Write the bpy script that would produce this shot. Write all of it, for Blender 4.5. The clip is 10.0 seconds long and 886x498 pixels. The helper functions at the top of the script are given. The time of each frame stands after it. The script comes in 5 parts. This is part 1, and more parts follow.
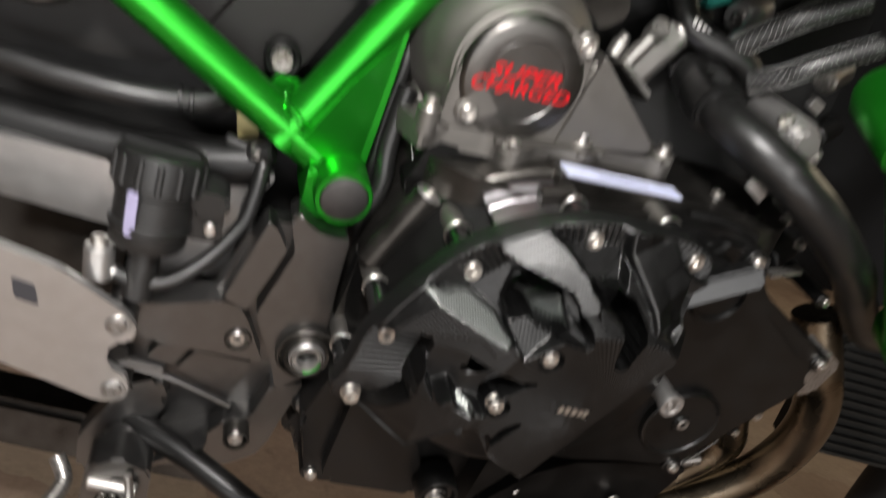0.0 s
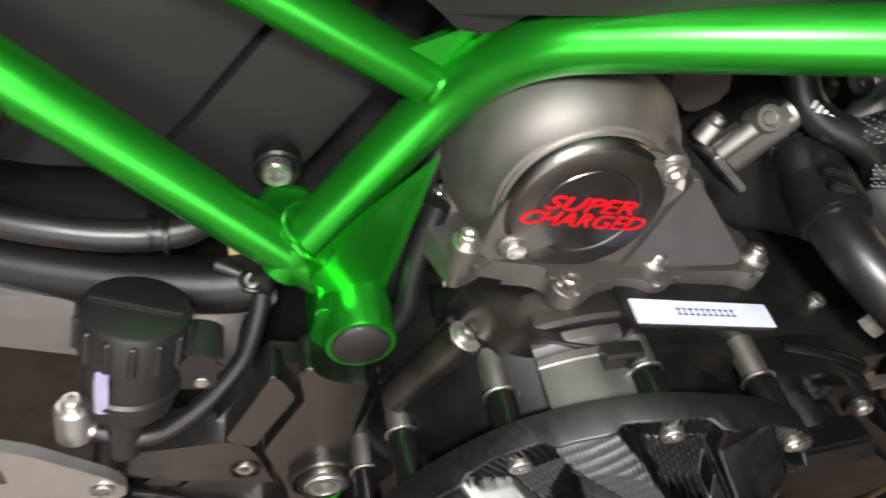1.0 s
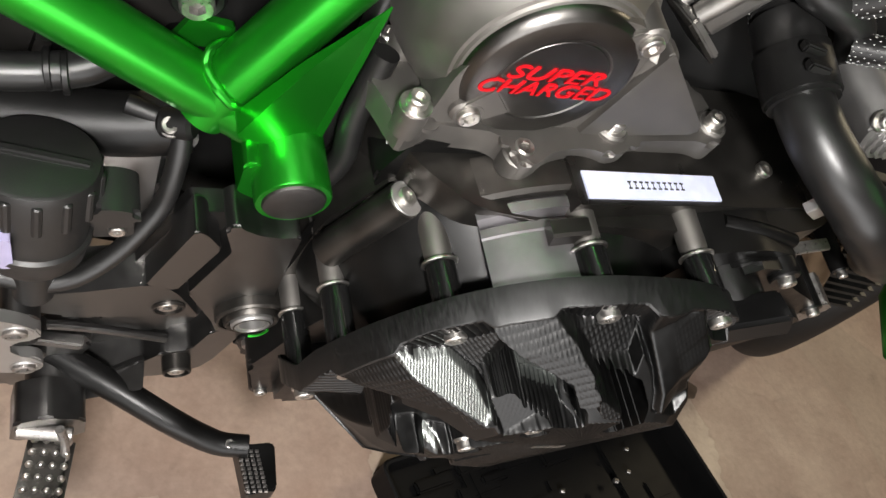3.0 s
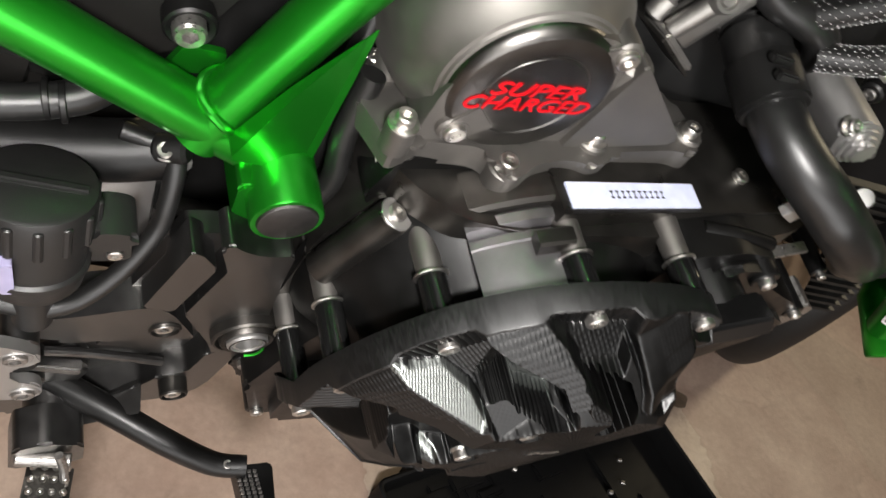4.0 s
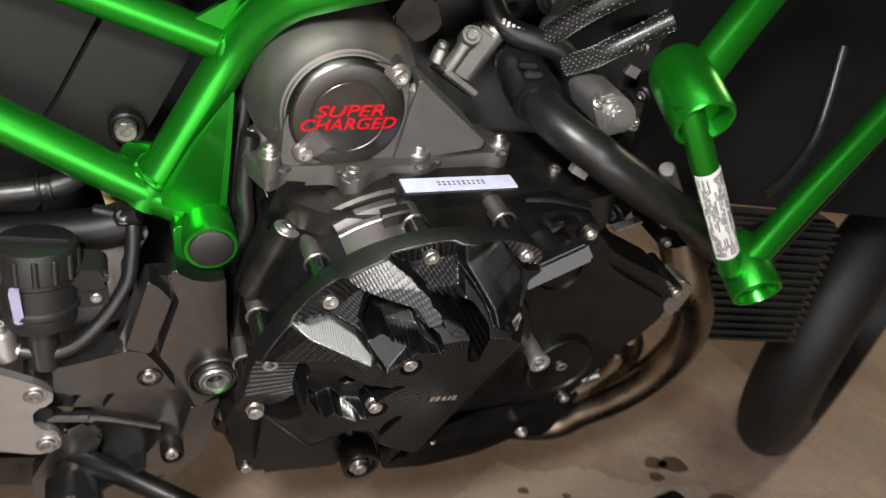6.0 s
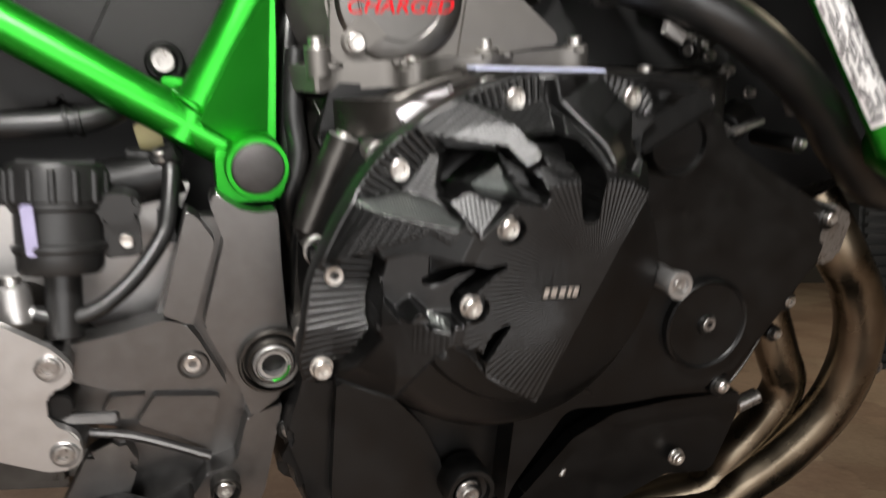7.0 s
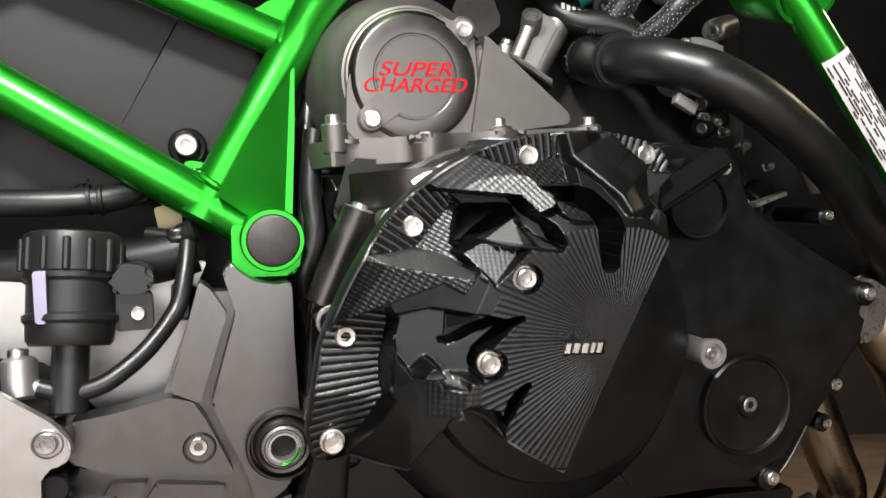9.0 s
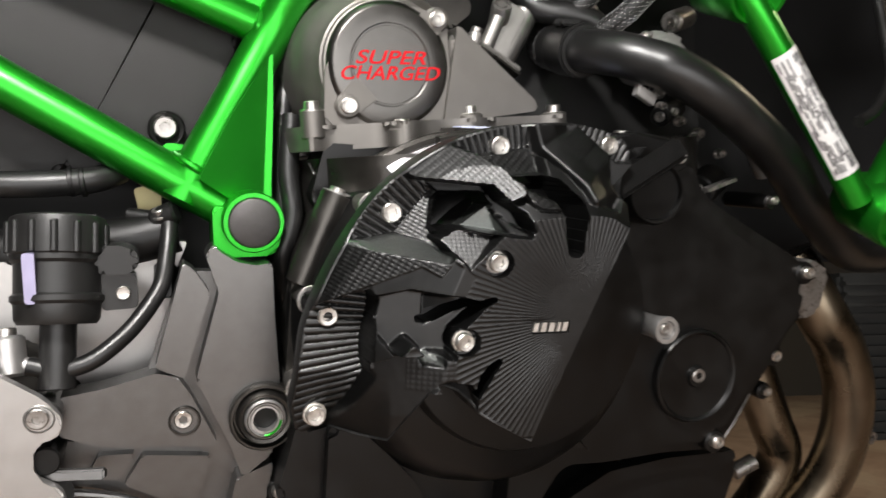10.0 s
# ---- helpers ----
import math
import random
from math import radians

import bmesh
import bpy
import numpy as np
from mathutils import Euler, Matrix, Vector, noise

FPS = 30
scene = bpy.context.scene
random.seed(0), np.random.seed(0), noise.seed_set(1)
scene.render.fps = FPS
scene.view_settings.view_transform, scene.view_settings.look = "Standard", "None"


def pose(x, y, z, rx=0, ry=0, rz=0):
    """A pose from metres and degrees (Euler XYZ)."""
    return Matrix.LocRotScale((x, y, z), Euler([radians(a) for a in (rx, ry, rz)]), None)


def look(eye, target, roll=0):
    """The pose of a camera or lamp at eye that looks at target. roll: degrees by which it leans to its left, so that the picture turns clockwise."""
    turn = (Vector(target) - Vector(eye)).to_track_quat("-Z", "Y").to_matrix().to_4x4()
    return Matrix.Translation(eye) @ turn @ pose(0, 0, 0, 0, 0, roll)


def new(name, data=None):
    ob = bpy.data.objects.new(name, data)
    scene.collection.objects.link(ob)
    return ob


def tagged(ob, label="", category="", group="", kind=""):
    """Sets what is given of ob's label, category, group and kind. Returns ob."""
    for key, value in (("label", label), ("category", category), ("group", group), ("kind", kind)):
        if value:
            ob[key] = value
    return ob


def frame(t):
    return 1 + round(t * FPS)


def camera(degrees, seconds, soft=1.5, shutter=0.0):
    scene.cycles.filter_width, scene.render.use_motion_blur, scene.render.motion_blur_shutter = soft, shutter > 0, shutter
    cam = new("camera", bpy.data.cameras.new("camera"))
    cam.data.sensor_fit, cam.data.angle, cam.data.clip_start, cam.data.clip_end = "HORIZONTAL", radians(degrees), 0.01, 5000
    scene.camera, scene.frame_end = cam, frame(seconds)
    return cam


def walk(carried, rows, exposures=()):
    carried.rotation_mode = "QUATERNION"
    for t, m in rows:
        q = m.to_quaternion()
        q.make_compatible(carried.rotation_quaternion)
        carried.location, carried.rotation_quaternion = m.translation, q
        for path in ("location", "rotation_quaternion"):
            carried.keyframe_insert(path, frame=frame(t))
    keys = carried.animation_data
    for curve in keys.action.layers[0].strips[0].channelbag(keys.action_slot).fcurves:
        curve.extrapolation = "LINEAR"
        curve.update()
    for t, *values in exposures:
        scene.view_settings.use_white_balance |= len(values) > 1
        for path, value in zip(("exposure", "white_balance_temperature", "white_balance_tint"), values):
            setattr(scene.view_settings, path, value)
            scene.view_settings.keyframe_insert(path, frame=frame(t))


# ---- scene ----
cam = camera(60.6, 10.0, 1.5, 0.5)
PATH = [
    (0, (-0.0871, -0.4844, 0.7574), (-0.0481, -0.2971, 0.6992), 19.1),
    (0.2, (-0.1093, -0.4953, 0.823), (-0.0677, -0.3097, 0.7611), 19.1),
    (0.4, (-0.1173, -0.4335, 0.8558), (-0.0798, -0.2483, 0.7903), 17.7),
    (0.5, (-0.1264, -0.4039, 0.8676), (-0.0898, -0.2192, 0.8002), 16.9),
    (0.7, (-0.1322, -0.3488, 0.8791), (-0.0961, -0.1733, 0.7902), 18.0),
    (1, (-0.1176, -0.3201, 0.8779), (-0.0742, -0.1516, 0.7793), 20),
    (1.2, (-0.103, -0.3053, 0.8838), (-0.0519, -0.1402, 0.7831), 18.9),
    (1.4, (-0.0904, -0.2798, 0.8961), (-0.034, -0.1214, 0.7878), 19.1),
    (1.5, (-0.0885, -0.2697, 0.8979), (-0.0303, -0.1144, 0.7863), 19.4),
    (1.7, (-0.0955, -0.254, 0.9081), (-0.0344, -0.1047, 0.7898), 20.5),
    (2, (-0.1071, -0.2532, 0.9078), (-0.0384, -0.1157, 0.7799), 26),
    (2.2, (-0.1125, -0.263, 0.8971), (-0.0402, -0.1314, 0.765), 29.2),
    (2.4, (-0.1214, -0.2662, 0.8962), (-0.0463, -0.1389, 0.7615), 31.8),
    (2.5, (-0.1245, -0.2663, 0.8962), (-0.0487, -0.1398, 0.7611), 32.5),
    (2.7, (-0.1272, -0.2657, 0.8938), (-0.0521, -0.1396, 0.758), 33.2),
    (3.8, (-0.1389, -0.2661, 0.8962), (-0.0619, -0.1375, 0.7639), 32.6),
    (4, (-0.1365, -0.2761, 0.898), (-0.0588, -0.1462, 0.7674), 31.4),
    (4.2, (-0.133, -0.2917, 0.8992), (-0.0563, -0.1609, 0.7689), 29.6),
    (4.5, (-0.1307, -0.3213, 0.875), (-0.0529, -0.1911, 0.7445), 27.9),
    (4.8, (-0.1207, -0.3411, 0.8847), (-0.0434, -0.2093, 0.7557), 24.7),
    (5, (-0.1125, -0.3524, 0.8919), (-0.0354, -0.2197, 0.7637), 23.1),
    (5.3, (-0.0971, -0.3855, 0.8911), (-0.0209, -0.2466, 0.7689), 19.9),
    (5.5, (-0.0831, -0.4364, 0.9169), (-0.0169, -0.2865, 0.8022), 15.6),
    (5.7, (-0.0637, -0.5109, 0.9148), (-0.0053, -0.3493, 0.8125), 14.2),
    (6.8, (-0.0152, -0.5138, 0.665), (0.0142, -0.3184, 0.634), 1.9),
    (7, (-0.0151, -0.4806, 0.6086), (0.0138, -0.2833, 0.5933), 0.4),
    (7.2, (-0.0147, -0.4651, 0.5511), (0.0179, -0.2678, 0.5445), -1),
    (7.5, (-0.019, -0.4682, 0.5409), (0.0124, -0.2709, 0.5497), -0.7),
    (7.7, (-0.0143, -0.4795, 0.5411), (0.0093, -0.2813, 0.5531), 0.1),
    (8, (-0.0186, -0.4762, 0.538), (0.0034, -0.278, 0.5534), 0.2),
    (8.3, (-0.0115, -0.4606, 0.5294), (0.0105, -0.2627, 0.5482), -0.1),
    (8.5, (-0.0079, -0.461, 0.5412), (0.0135, -0.2636, 0.5653), -0.5),
    (8.7, (-0.0034, -0.4547, 0.5446), (0.0169, -0.2574, 0.5708), -0.4),
    (9, (-0.0041, -0.4682, 0.5523), (0.0164, -0.2711, 0.5794), -0.6),
    (9.2, (-0.0109, -0.4692, 0.5558), (0.0091, -0.2721, 0.5834), -0.5),
    (9.5, (-0.0172, -0.4675, 0.5518), (0.0045, -0.27, 0.5748), -0.1),
    (10, (-0.0195, -0.4934, 0.5601), (0.0129, -0.2969, 0.578), -0.7),
]
walk(cam, [(t, look(eye, target, roll)) for t, eye, target, roll in PATH], [(0.0, -0.2), (0.7, 0.0), (1.5, 0.06), (2.5, 0.04), (4.5, 0.0), (5.0, -0.05), (5.5, -0.2), (7.0, -0.1), (8.0, 0.0), (8.5, 0.12), (9.0, 0.05), (10.0, -0.08)])

# ---- world and light ----
FLOOR = 0.03
world = bpy.data.worlds.new("world")
scene.world = world
world.use_nodes = True
world.node_tree.nodes["Background"].inputs[0].default_value = (0.55, 0.52, 0.5, 1)
world.node_tree.nodes["Background"].inputs[1].default_value = 0.003


def area_lamp(name, eye, target, size_x, size_y, watts, colour):
    data = bpy.data.lights.new(name, "AREA")
    data.shape, data.size, data.size_y, data.energy, data.color = "RECTANGLE", size_x, size_y, watts, colour
    ob = new(name, data)
    ob.matrix_world = look(eye, target)
    return ob


# Added fixed lamp, stands in for the torch that moves with the camera.
area_lamp("torch_stand_in", (-0.16, -0.62, 1.10), (0.03, 0.0, 0.58), 0.10, 0.10, 15.0, (1.0, 0.97, 0.94))
area_lamp("overhead_light", (3.2, 1.35, 2.60), (1.0, 0.3, 0.0), 0.6, 0.3, 34.0, (1.0, 0.84, 0.58))
# Added overhead fill for the floor; no fixture hangs there.
area_lamp("overhead_light", (-0.6, -0.60, 2.70), (-0.4, -0.30, 0.0), 1.6, 0.5, 10.0, (1.0, 0.96, 0.93))
# added fill: a low bright panel set in the south wall's unseen opening
area_lamp("low_fill_light", (0.1, -1.66, 0.44), (0.1, 0.0, 0.44), 1.8, 0.78, 22.0, (1.0, 0.98, 0.97))


# ---- materials ----
def material(name, colour, rough=0.5, metal=0.0, coat=0.0, spread=0.12, scale=60.0, bump=0.0, bump_scale=900.0,
             wear=0.0, dirt=None, specular=0.5, streak=1.0):
    """A surface with grain at two scales, uneven gloss and fine relief."""
    m = bpy.data.materials.new(name)
    m.use_nodes = True
    nodes, link = m.node_tree.nodes, m.node_tree.links.new
    p = nodes["Principled BSDF"]
    p.inputs["Metallic"].default_value = metal
    p.inputs["Specular IOR Level"].default_value = specular
    p.inputs["Coat Weight"].default_value = coat
    p.inputs["Coat Roughness"].default_value = 0.08
    co = nodes.new("ShaderNodeTexCoord")
    big = nodes.new("ShaderNodeTexNoise")
    big.inputs["Scale"].default_value, big.inputs["Detail"].default_value = scale, 5.0
    stretch = nodes.new("ShaderNodeMapping")
    stretch.inputs["Scale"].default_value = (1.0, streak, 1.0)
    link(co.outputs["Object"], stretch.inputs["Vector"])
    link(stretch.outputs["Vector"], big.inputs["Vector"])
    fine = nodes.new("ShaderNodeTexNoise")
    fine.inputs["Scale"].default_value, fine.inputs["Detail"].default_value = bump_scale, 2.0
    link(co.outputs["Object"], fine.inputs["Vector"])
    ramp = nodes.new("ShaderNodeMapRange")
    ramp.inputs["From Min"].default_value, ramp.inputs["From Max"].default_value = 0.3, 0.7
    ramp.inputs["To Min"].default_value, ramp.inputs["To Max"].default_value = 1 - spread, 1 + spread
    link(big.outputs["Fac"], ramp.inputs["Value"])
    mul = nodes.new("ShaderNodeVectorMath")
    mul.operation = "SCALE"
    mul.inputs[0].default_value = colour[:3]
    link(ramp.outputs["Result"], mul.inputs["Scale"])
    out = mul.outputs["Vector"]
    if dirt:
        spot = nodes.new("ShaderNodeTexNoise")
        spot.inputs["Scale"].default_value, spot.inputs["Detail"].default_value = scale * 0.3, 8.0
        link(co.outputs["Object"], spot.inputs["Vector"])
        cut = nodes.new("ShaderNodeMapRange")
        cut.inputs["From Min"].default_value, cut.inputs["From Max"].default_value = 0.55, 0.75
        link(spot.outputs["Fac"], cut.inputs["Value"])
        mix = nodes.new("ShaderNodeMix")
        mix.data_type = "RGBA"
        link(cut.outputs["Result"], mix.inputs["Factor"])
        link(out, mix.inputs["A"])
        mix.inputs["B"].default_value = (*dirt, 1)
        out = mix.outputs["Result"]
    link(out, p.inputs["Base Color"])
    gloss = nodes.new("ShaderNodeMapRange")
    gloss.inputs["From Min"].default_value, gloss.inputs["From Max"].default_value = 0.3, 0.7
    gloss.inputs["To Min"].default_value, gloss.inputs["To Max"].default_value = max(0.02, rough - 0.03 - wear), rough + 0.03 + wear
    link(big.outputs["Fac"], gloss.inputs["Value"])
    link(gloss.outputs["Result"], p.inputs["Roughness"])
    if bump:
        b = nodes.new("ShaderNodeBump")
        b.inputs["Strength"].default_value, b.inputs["Distance"].default_value = bump, 0.0004
        link(fine.outputs["Fac"], b.inputs["Height"])
        link(b.outputs["Normal"], p.inputs["Normal"])
    return m


GREEN = material("candy_green_paint", (0.021, 0.340, 0.022), 0.32, 0.88, 0.12, 0.04, 25, 0.04, 1500)
GREY = material("grey_cast_paint", (0.152, 0.149, 0.146), 0.37, 1.0, 0, 0.05, 120, 0.2, 1400)
CAST = material("cast_magnesium_grey", (0.190, 0.180, 0.168), 0.57, 1.0, 0, 0.07, 60, 0.14, 1500)
CRANK = material("dark_crankcase_paint", (0.066, 0.062, 0.057), 0.34, 0.9, 0, 0.2, 50, 0.2, 1300, 0.05, (0.045, 0.042, 0.038))
BLACK = material("satin_black_engine_paint", (0.0032, 0.0031, 0.0030), 0.37, 0.0, 0, 0.2, 40, 0.14, 1500, 0.05, None, 0.33)
GLOSS = material("gloss_black_spacer", (0.005, 0.005, 0.005), 0.16, 0.0, 0, 0.1, 100)
GUARD = material("black_anodised_aluminium", (0.040, 0.040, 0.040), 0.40, 1.0, 0, 0.05, 200, 0.05, 2500)
# Milled facets: lighter guard metal, with the glint they catch put into the colour.
MILLED_GLINT = material("milled_facet_with_glint", (0.17, 0.18, 0.172), 0.40, 1.0, 0, 0.10, 500, 0.05, 2500)
ALLOY = material("brushed_black_alloy_edge", (0.060, 0.060, 0.060), 0.46, 1.0, 0, 0.08, 700, 0.0, 2500, 0.03, None, 0.5, 0.03)
SILVER = material("silver_anodised_aluminium", (0.46, 0.45, 0.44), 0.42, 0.9, 0, 0.04, 100, 0.08, 2000)
STEEL = material("zinc_plated_steel", (0.58, 0.56, 0.53), 0.36, 1.0, 0, 0.15, 400, 0.1, 2500, 0.06)
DULL = material("dull_bolt_steel", (0.33, 0.315, 0.30), 0.34, 0.9, 0, 0.2, 400, 0.1, 2500, 0.06)
RUBBER = material("black_rubber_hose", (0.007, 0.0069, 0.0068), 0.38, 0.0, 0, 0.15, 60, 0.10, 1800, 0.03)
PLASTIC = material("black_moulded_plastic", (0.0045, 0.0044, 0.0043), 0.42, 0, 0, 0.15, 80, 0.2, 1800, 0, None, 0.3)
RESIN = material("grey_black_moulded_plastic", (0.010, 0.0098, 0.0096), 0.42, 0, 0, 0.1, 80, 0.25, 1800)
PANEL = material("dark_grey_textured_plastic", (0.0095, 0.0089, 0.0084), 0.48, 0, 0, 0.08, 40, 0.5, 2200, 0, None, 0.35)
CAP = material("grey_rubber_cap", (0.085, 0.082, 0.080), 0.45, 1.0, 0, 0.1, 300, 0.6, 2500)
DOME = material("bare_dark_casting", (0.25, 0.24, 0.25), 0.40, 0.95, 0, 0.10, 70, 0.2, 1400)
DISC = material("smooth_turned_casting", (0.125, 0.120, 0.114), 0.33, 1.0, 0, 0.05, 90, 0.15, 1500)
SENSOR = material("sand_cast_sensor_alloy", (0.31, 0.30, 0.285), 0.42, 0.95, 0, 0.06, 120, 0.2, 1600)
TEAL = material("teal_plug_plastic", (0.02, 0.20, 0.16), 0.45, 0, 0, 0.08, 100)
RED = material("red_letter_paint", (0.46, 0.003, 0.008), 0.5, 0, 0, 0.05, 100, 0, 900, 0, None, 0.2)
WHITE = material("white_label_print", (0.62, 0.61, 0.60), 0.5, 0, 0, 0.05, 100)
PLATE = material("bluish_foil_plate", (0.66, 0.70, 0.92), 0.35, 0.2, 0, 0.08, 120)
INK = material("dark_print", (0.03, 0.03, 0.035), 0.5)
TITAN = material("heat_tinted_exhaust_steel", (0.20, 0.165, 0.120), 0.30, 1.0, 0, 0.25, 22, 0.08, 900, 0.05, (0.12, 0.09, 0.07))
GLASS = material("milky_sight_glass", (0.30, 0.28, 0.42), 0.25, 0, 0.3)
COPPER = material("copper_washer", (0.45, 0.17, 0.09), 0.35, 0.9)
TYRE = material("tyre_rubber", (0.0045, 0.0043, 0.0041), 0.58, 0, 0, 0.15, 30, 0.4, 1200)
CASE = material("black_case_plastic", (0.0032, 0.0032, 0.0034), 0.58, 0, 0, 0.2, 50, 0.3, 1500, 0, None, 0.2)
ORANGE = material("orange_handle_plastic", (0.70, 0.14, 0.02), 0.4)
YELLOW = material("cream_tag_plastic", (0.50, 0.43, 0.20), 0.5)
FIN = material("radiator_fin_metal", (0.012, 0.012, 0.011), 0.5, 0.3)
PALE = material("pale_grey_painted_wall", (0.20, 0.19, 0.18), 0.8, 0, 0, 0.05, 2, 0.2, 200)
CREAM = material("grey_painted_wall", (0.09, 0.087, 0.083), 0.8, 0, 0, 0.06, 2, 0.2, 200)
CEIL = material("painted_ceiling", (0.16, 0.155, 0.15), 0.9, 0, 0, 0.03, 2)


def concrete():
    """Worn pinkish stone-like screed: broken patches with pale and dark veins, grit and stains."""
    m = bpy.data.materials.new("stained_concrete")
    m.use_nodes = True
    nodes, link = m.node_tree.nodes, m.node_tree.links.new
    p = nodes["Principled BSDF"]
    co = nodes.new("ShaderNodeTexCoord")

    def noise_at(scale, detail, rough=0.62):
        n = nodes.new("ShaderNodeTexNoise")
        n.inputs["Scale"].default_value, n.inputs["Detail"].default_value = scale, detail
        n.inputs["Roughness"].default_value = rough
        link(co.outputs["Object"], n.inputs["Vector"])
        return n

    def spread(socket, a, b, lo, hi):
        r = nodes.new("ShaderNodeMapRange")
        link(socket, r.inputs["Value"])
        for key, value in (("From Min", a), ("From Max", b), ("To Min", lo), ("To Max", hi)):
            r.inputs[key].default_value = value
        return r.outputs["Result"]

    def mixed(factor, a, b):
        x = nodes.new("ShaderNodeMix")
        x.data_type = "RGBA"
        link(factor, x.inputs["Factor"])
        for socket, value in ((x.inputs["A"], a), (x.inputs["B"], b)):
            if isinstance(value, tuple):
                socket.default_value = (*value, 1)
            else:
                link(value, socket)
        return x.outputs["Result"]

    # patches: straight-edged cells bent a little by noise
    bend = nodes.new("ShaderNodeVectorMath")
    bend.operation = "MULTIPLY_ADD"
    link(noise_at(4.0, 5).outputs["Color"], bend.inputs[0])
    bend.inputs[1].default_value = (0.22, 0.22, 0.0)
    link(co.outputs["Object"], bend.inputs[2])
    cells = nodes.new("ShaderNodeTexVoronoi")
    cells.inputs["Scale"].default_value = 3.4
    link(bend.outputs["Vector"], cells.inputs["Vector"])
    tone = nodes.new("ShaderNodeSeparateColor")
    link(cells.outputs["Color"], tone.inputs["Color"])
    base = mixed(spread(noise_at(3.2, 8).outputs["Fac"], 0.38, 0.62, 0.0, 1.0), (0.345, 0.240, 0.190), (0.475, 0.360, 0.290))
    pale = mixed(spread(tone.outputs["Red"], 0.50, 1.0, 0.0, 0.55), base, (0.570, 0.485, 0.385))
    dull = mixed(spread(tone.outputs["Green"], 0.60, 1.0, 0.0, 0.42), pale, (0.265, 0.190, 0.150))
    blots = mixed(spread(noise_at(11.0, 6, 0.7).outputs["Fac"], 0.60, 0.72, 0.0, 0.5), dull, (0.185, 0.135, 0.108))
    grit = nodes.new("ShaderNodeVectorMath")
    grit.operation = "SCALE"
    link(blots, grit.inputs[0])
    link(spread(noise_at(85, 6).outputs["Fac"], 0.25, 0.75, 0.86, 1.12), grit.inputs["Scale"])
    vein = nodes.new("ShaderNodeTexVoronoi")
    vein.feature = "DISTANCE_TO_EDGE"
    vein.inputs["Scale"].default_value = 3.4
    link(bend.outputs["Vector"], vein.inputs["Vector"])
    crack = nodes.new("ShaderNodeVectorMath")
    crack.operation = "SCALE"
    link(grit.outputs["Vector"], crack.inputs[0])
    link(spread(vein.outputs["Distance"], 0.0, 0.018, 0.93, 1.0), crack.inputs["Scale"])
    link(crack.outputs["Vector"], p.inputs["Base Color"])
    link(spread(noise_at(6, 4).outputs["Fac"], 0.3, 0.7, 0.38, 0.62), p.inputs["Roughness"])
    b = nodes.new("ShaderNodeBump")
    b.inputs["Strength"].default_value, b.inputs["Distance"].default_value = 0.25, 0.002
    link(noise_at(90, 6).outputs["Fac"], b.inputs["Height"])
    link(b.outputs["Normal"], p.inputs["Normal"])
    return m


CONCRETE = concrete()
STAIN = material("oil_stained_concrete", (0.12, 0.085, 0.06), 0.5, 0, 0, 0.3, 40)


# ---- shaping helpers ----
# the machine leans and is turned a little against the room
LEAN = Matrix.Rotation(math.atan(0.2), 3, "Z") @ Matrix.Rotation(radians(12), 3, "X")
ROLL = Matrix.Rotation(radians(12), 3, "X") @ Matrix.Rotation(radians(-4.7), 3, "Y")
BACK = LEAN @ Vector((0, 1, 0))
OUT = -BACK


def along(way):
    """A way square to the machine's side, leaned with it."""
    w = Vector(way)
    return BACK * (1 if w.y > 0 else -1) * w.length if abs(w.x) + abs(w.z) < 1e-6 else w


def settle(bm, verts, pivot, turn):
    for v in verts:
        v.co = Vector(pivot) + turn @ (v.co - Vector(pivot))


def part(name, bm, mat, parent, label="", angle=32):
    """Link a bmesh as one mesh object under a thing or a part."""
    data = bpy.data.meshes.new(name)
    bmesh.ops.recalc_face_normals(bm, faces=bm.faces)
    bm.to_mesh(data)
    bm.free()
    data.materials.append(mat)
    data.shade_smooth()
    data.set_sharp_from_angle(angle=radians(angle))
    ob = new(name, data)
    if parent:
        ob.parent = parent
        ob.matrix_parent_inverse = parent.matrix_world.inverted()
    if label:
        tagged(ob, label)
    return ob


def rounded(points, r, steps=4):
    """Round every corner of a closed outline."""
    out, n = [], len(points)
    for i in range(n):
        a, b, c = Vector(points[i - 1]), Vector(points[i]), Vector(points[(i + 1) % n])
        d = min(r, (a - b).length * 0.45, (c - b).length * 0.45)
        p, q = b + (a - b).normalized() * d, b + (c - b).normalized() * d
        for k in range(steps + 1):
            t = k / steps
            out.append(tuple(p * (1 - t) ** 2 + b * 2 * t * (1 - t) + q * t * t))
    return out


def smooth_line(points, steps=6, closed=False):
    """A Catmull-Rom line through the points."""
    pts = [Vector(p) for p in points]
    n, out = len(pts), []
    for i in range(n if closed else n - 1):
        if closed:
            a, b, c, d = pts[i - 1], pts[i], pts[(i + 1) % n], pts[(i + 2) % n]
        else:
            a, b, c, d = pts[max(i - 1, 0)], pts[i], pts[i + 1], pts[min(i + 2, n - 1)]
        for k in range(steps):
            t = k / steps
            out.append(0.5 * (2 * b + (c - a) * t + (2 * a - 5 * b + 4 * c - d) * t * t + (3 * b - a - 3 * c + d) * t ** 3))
    if not closed:
        out.append(pts[-1])
    return out


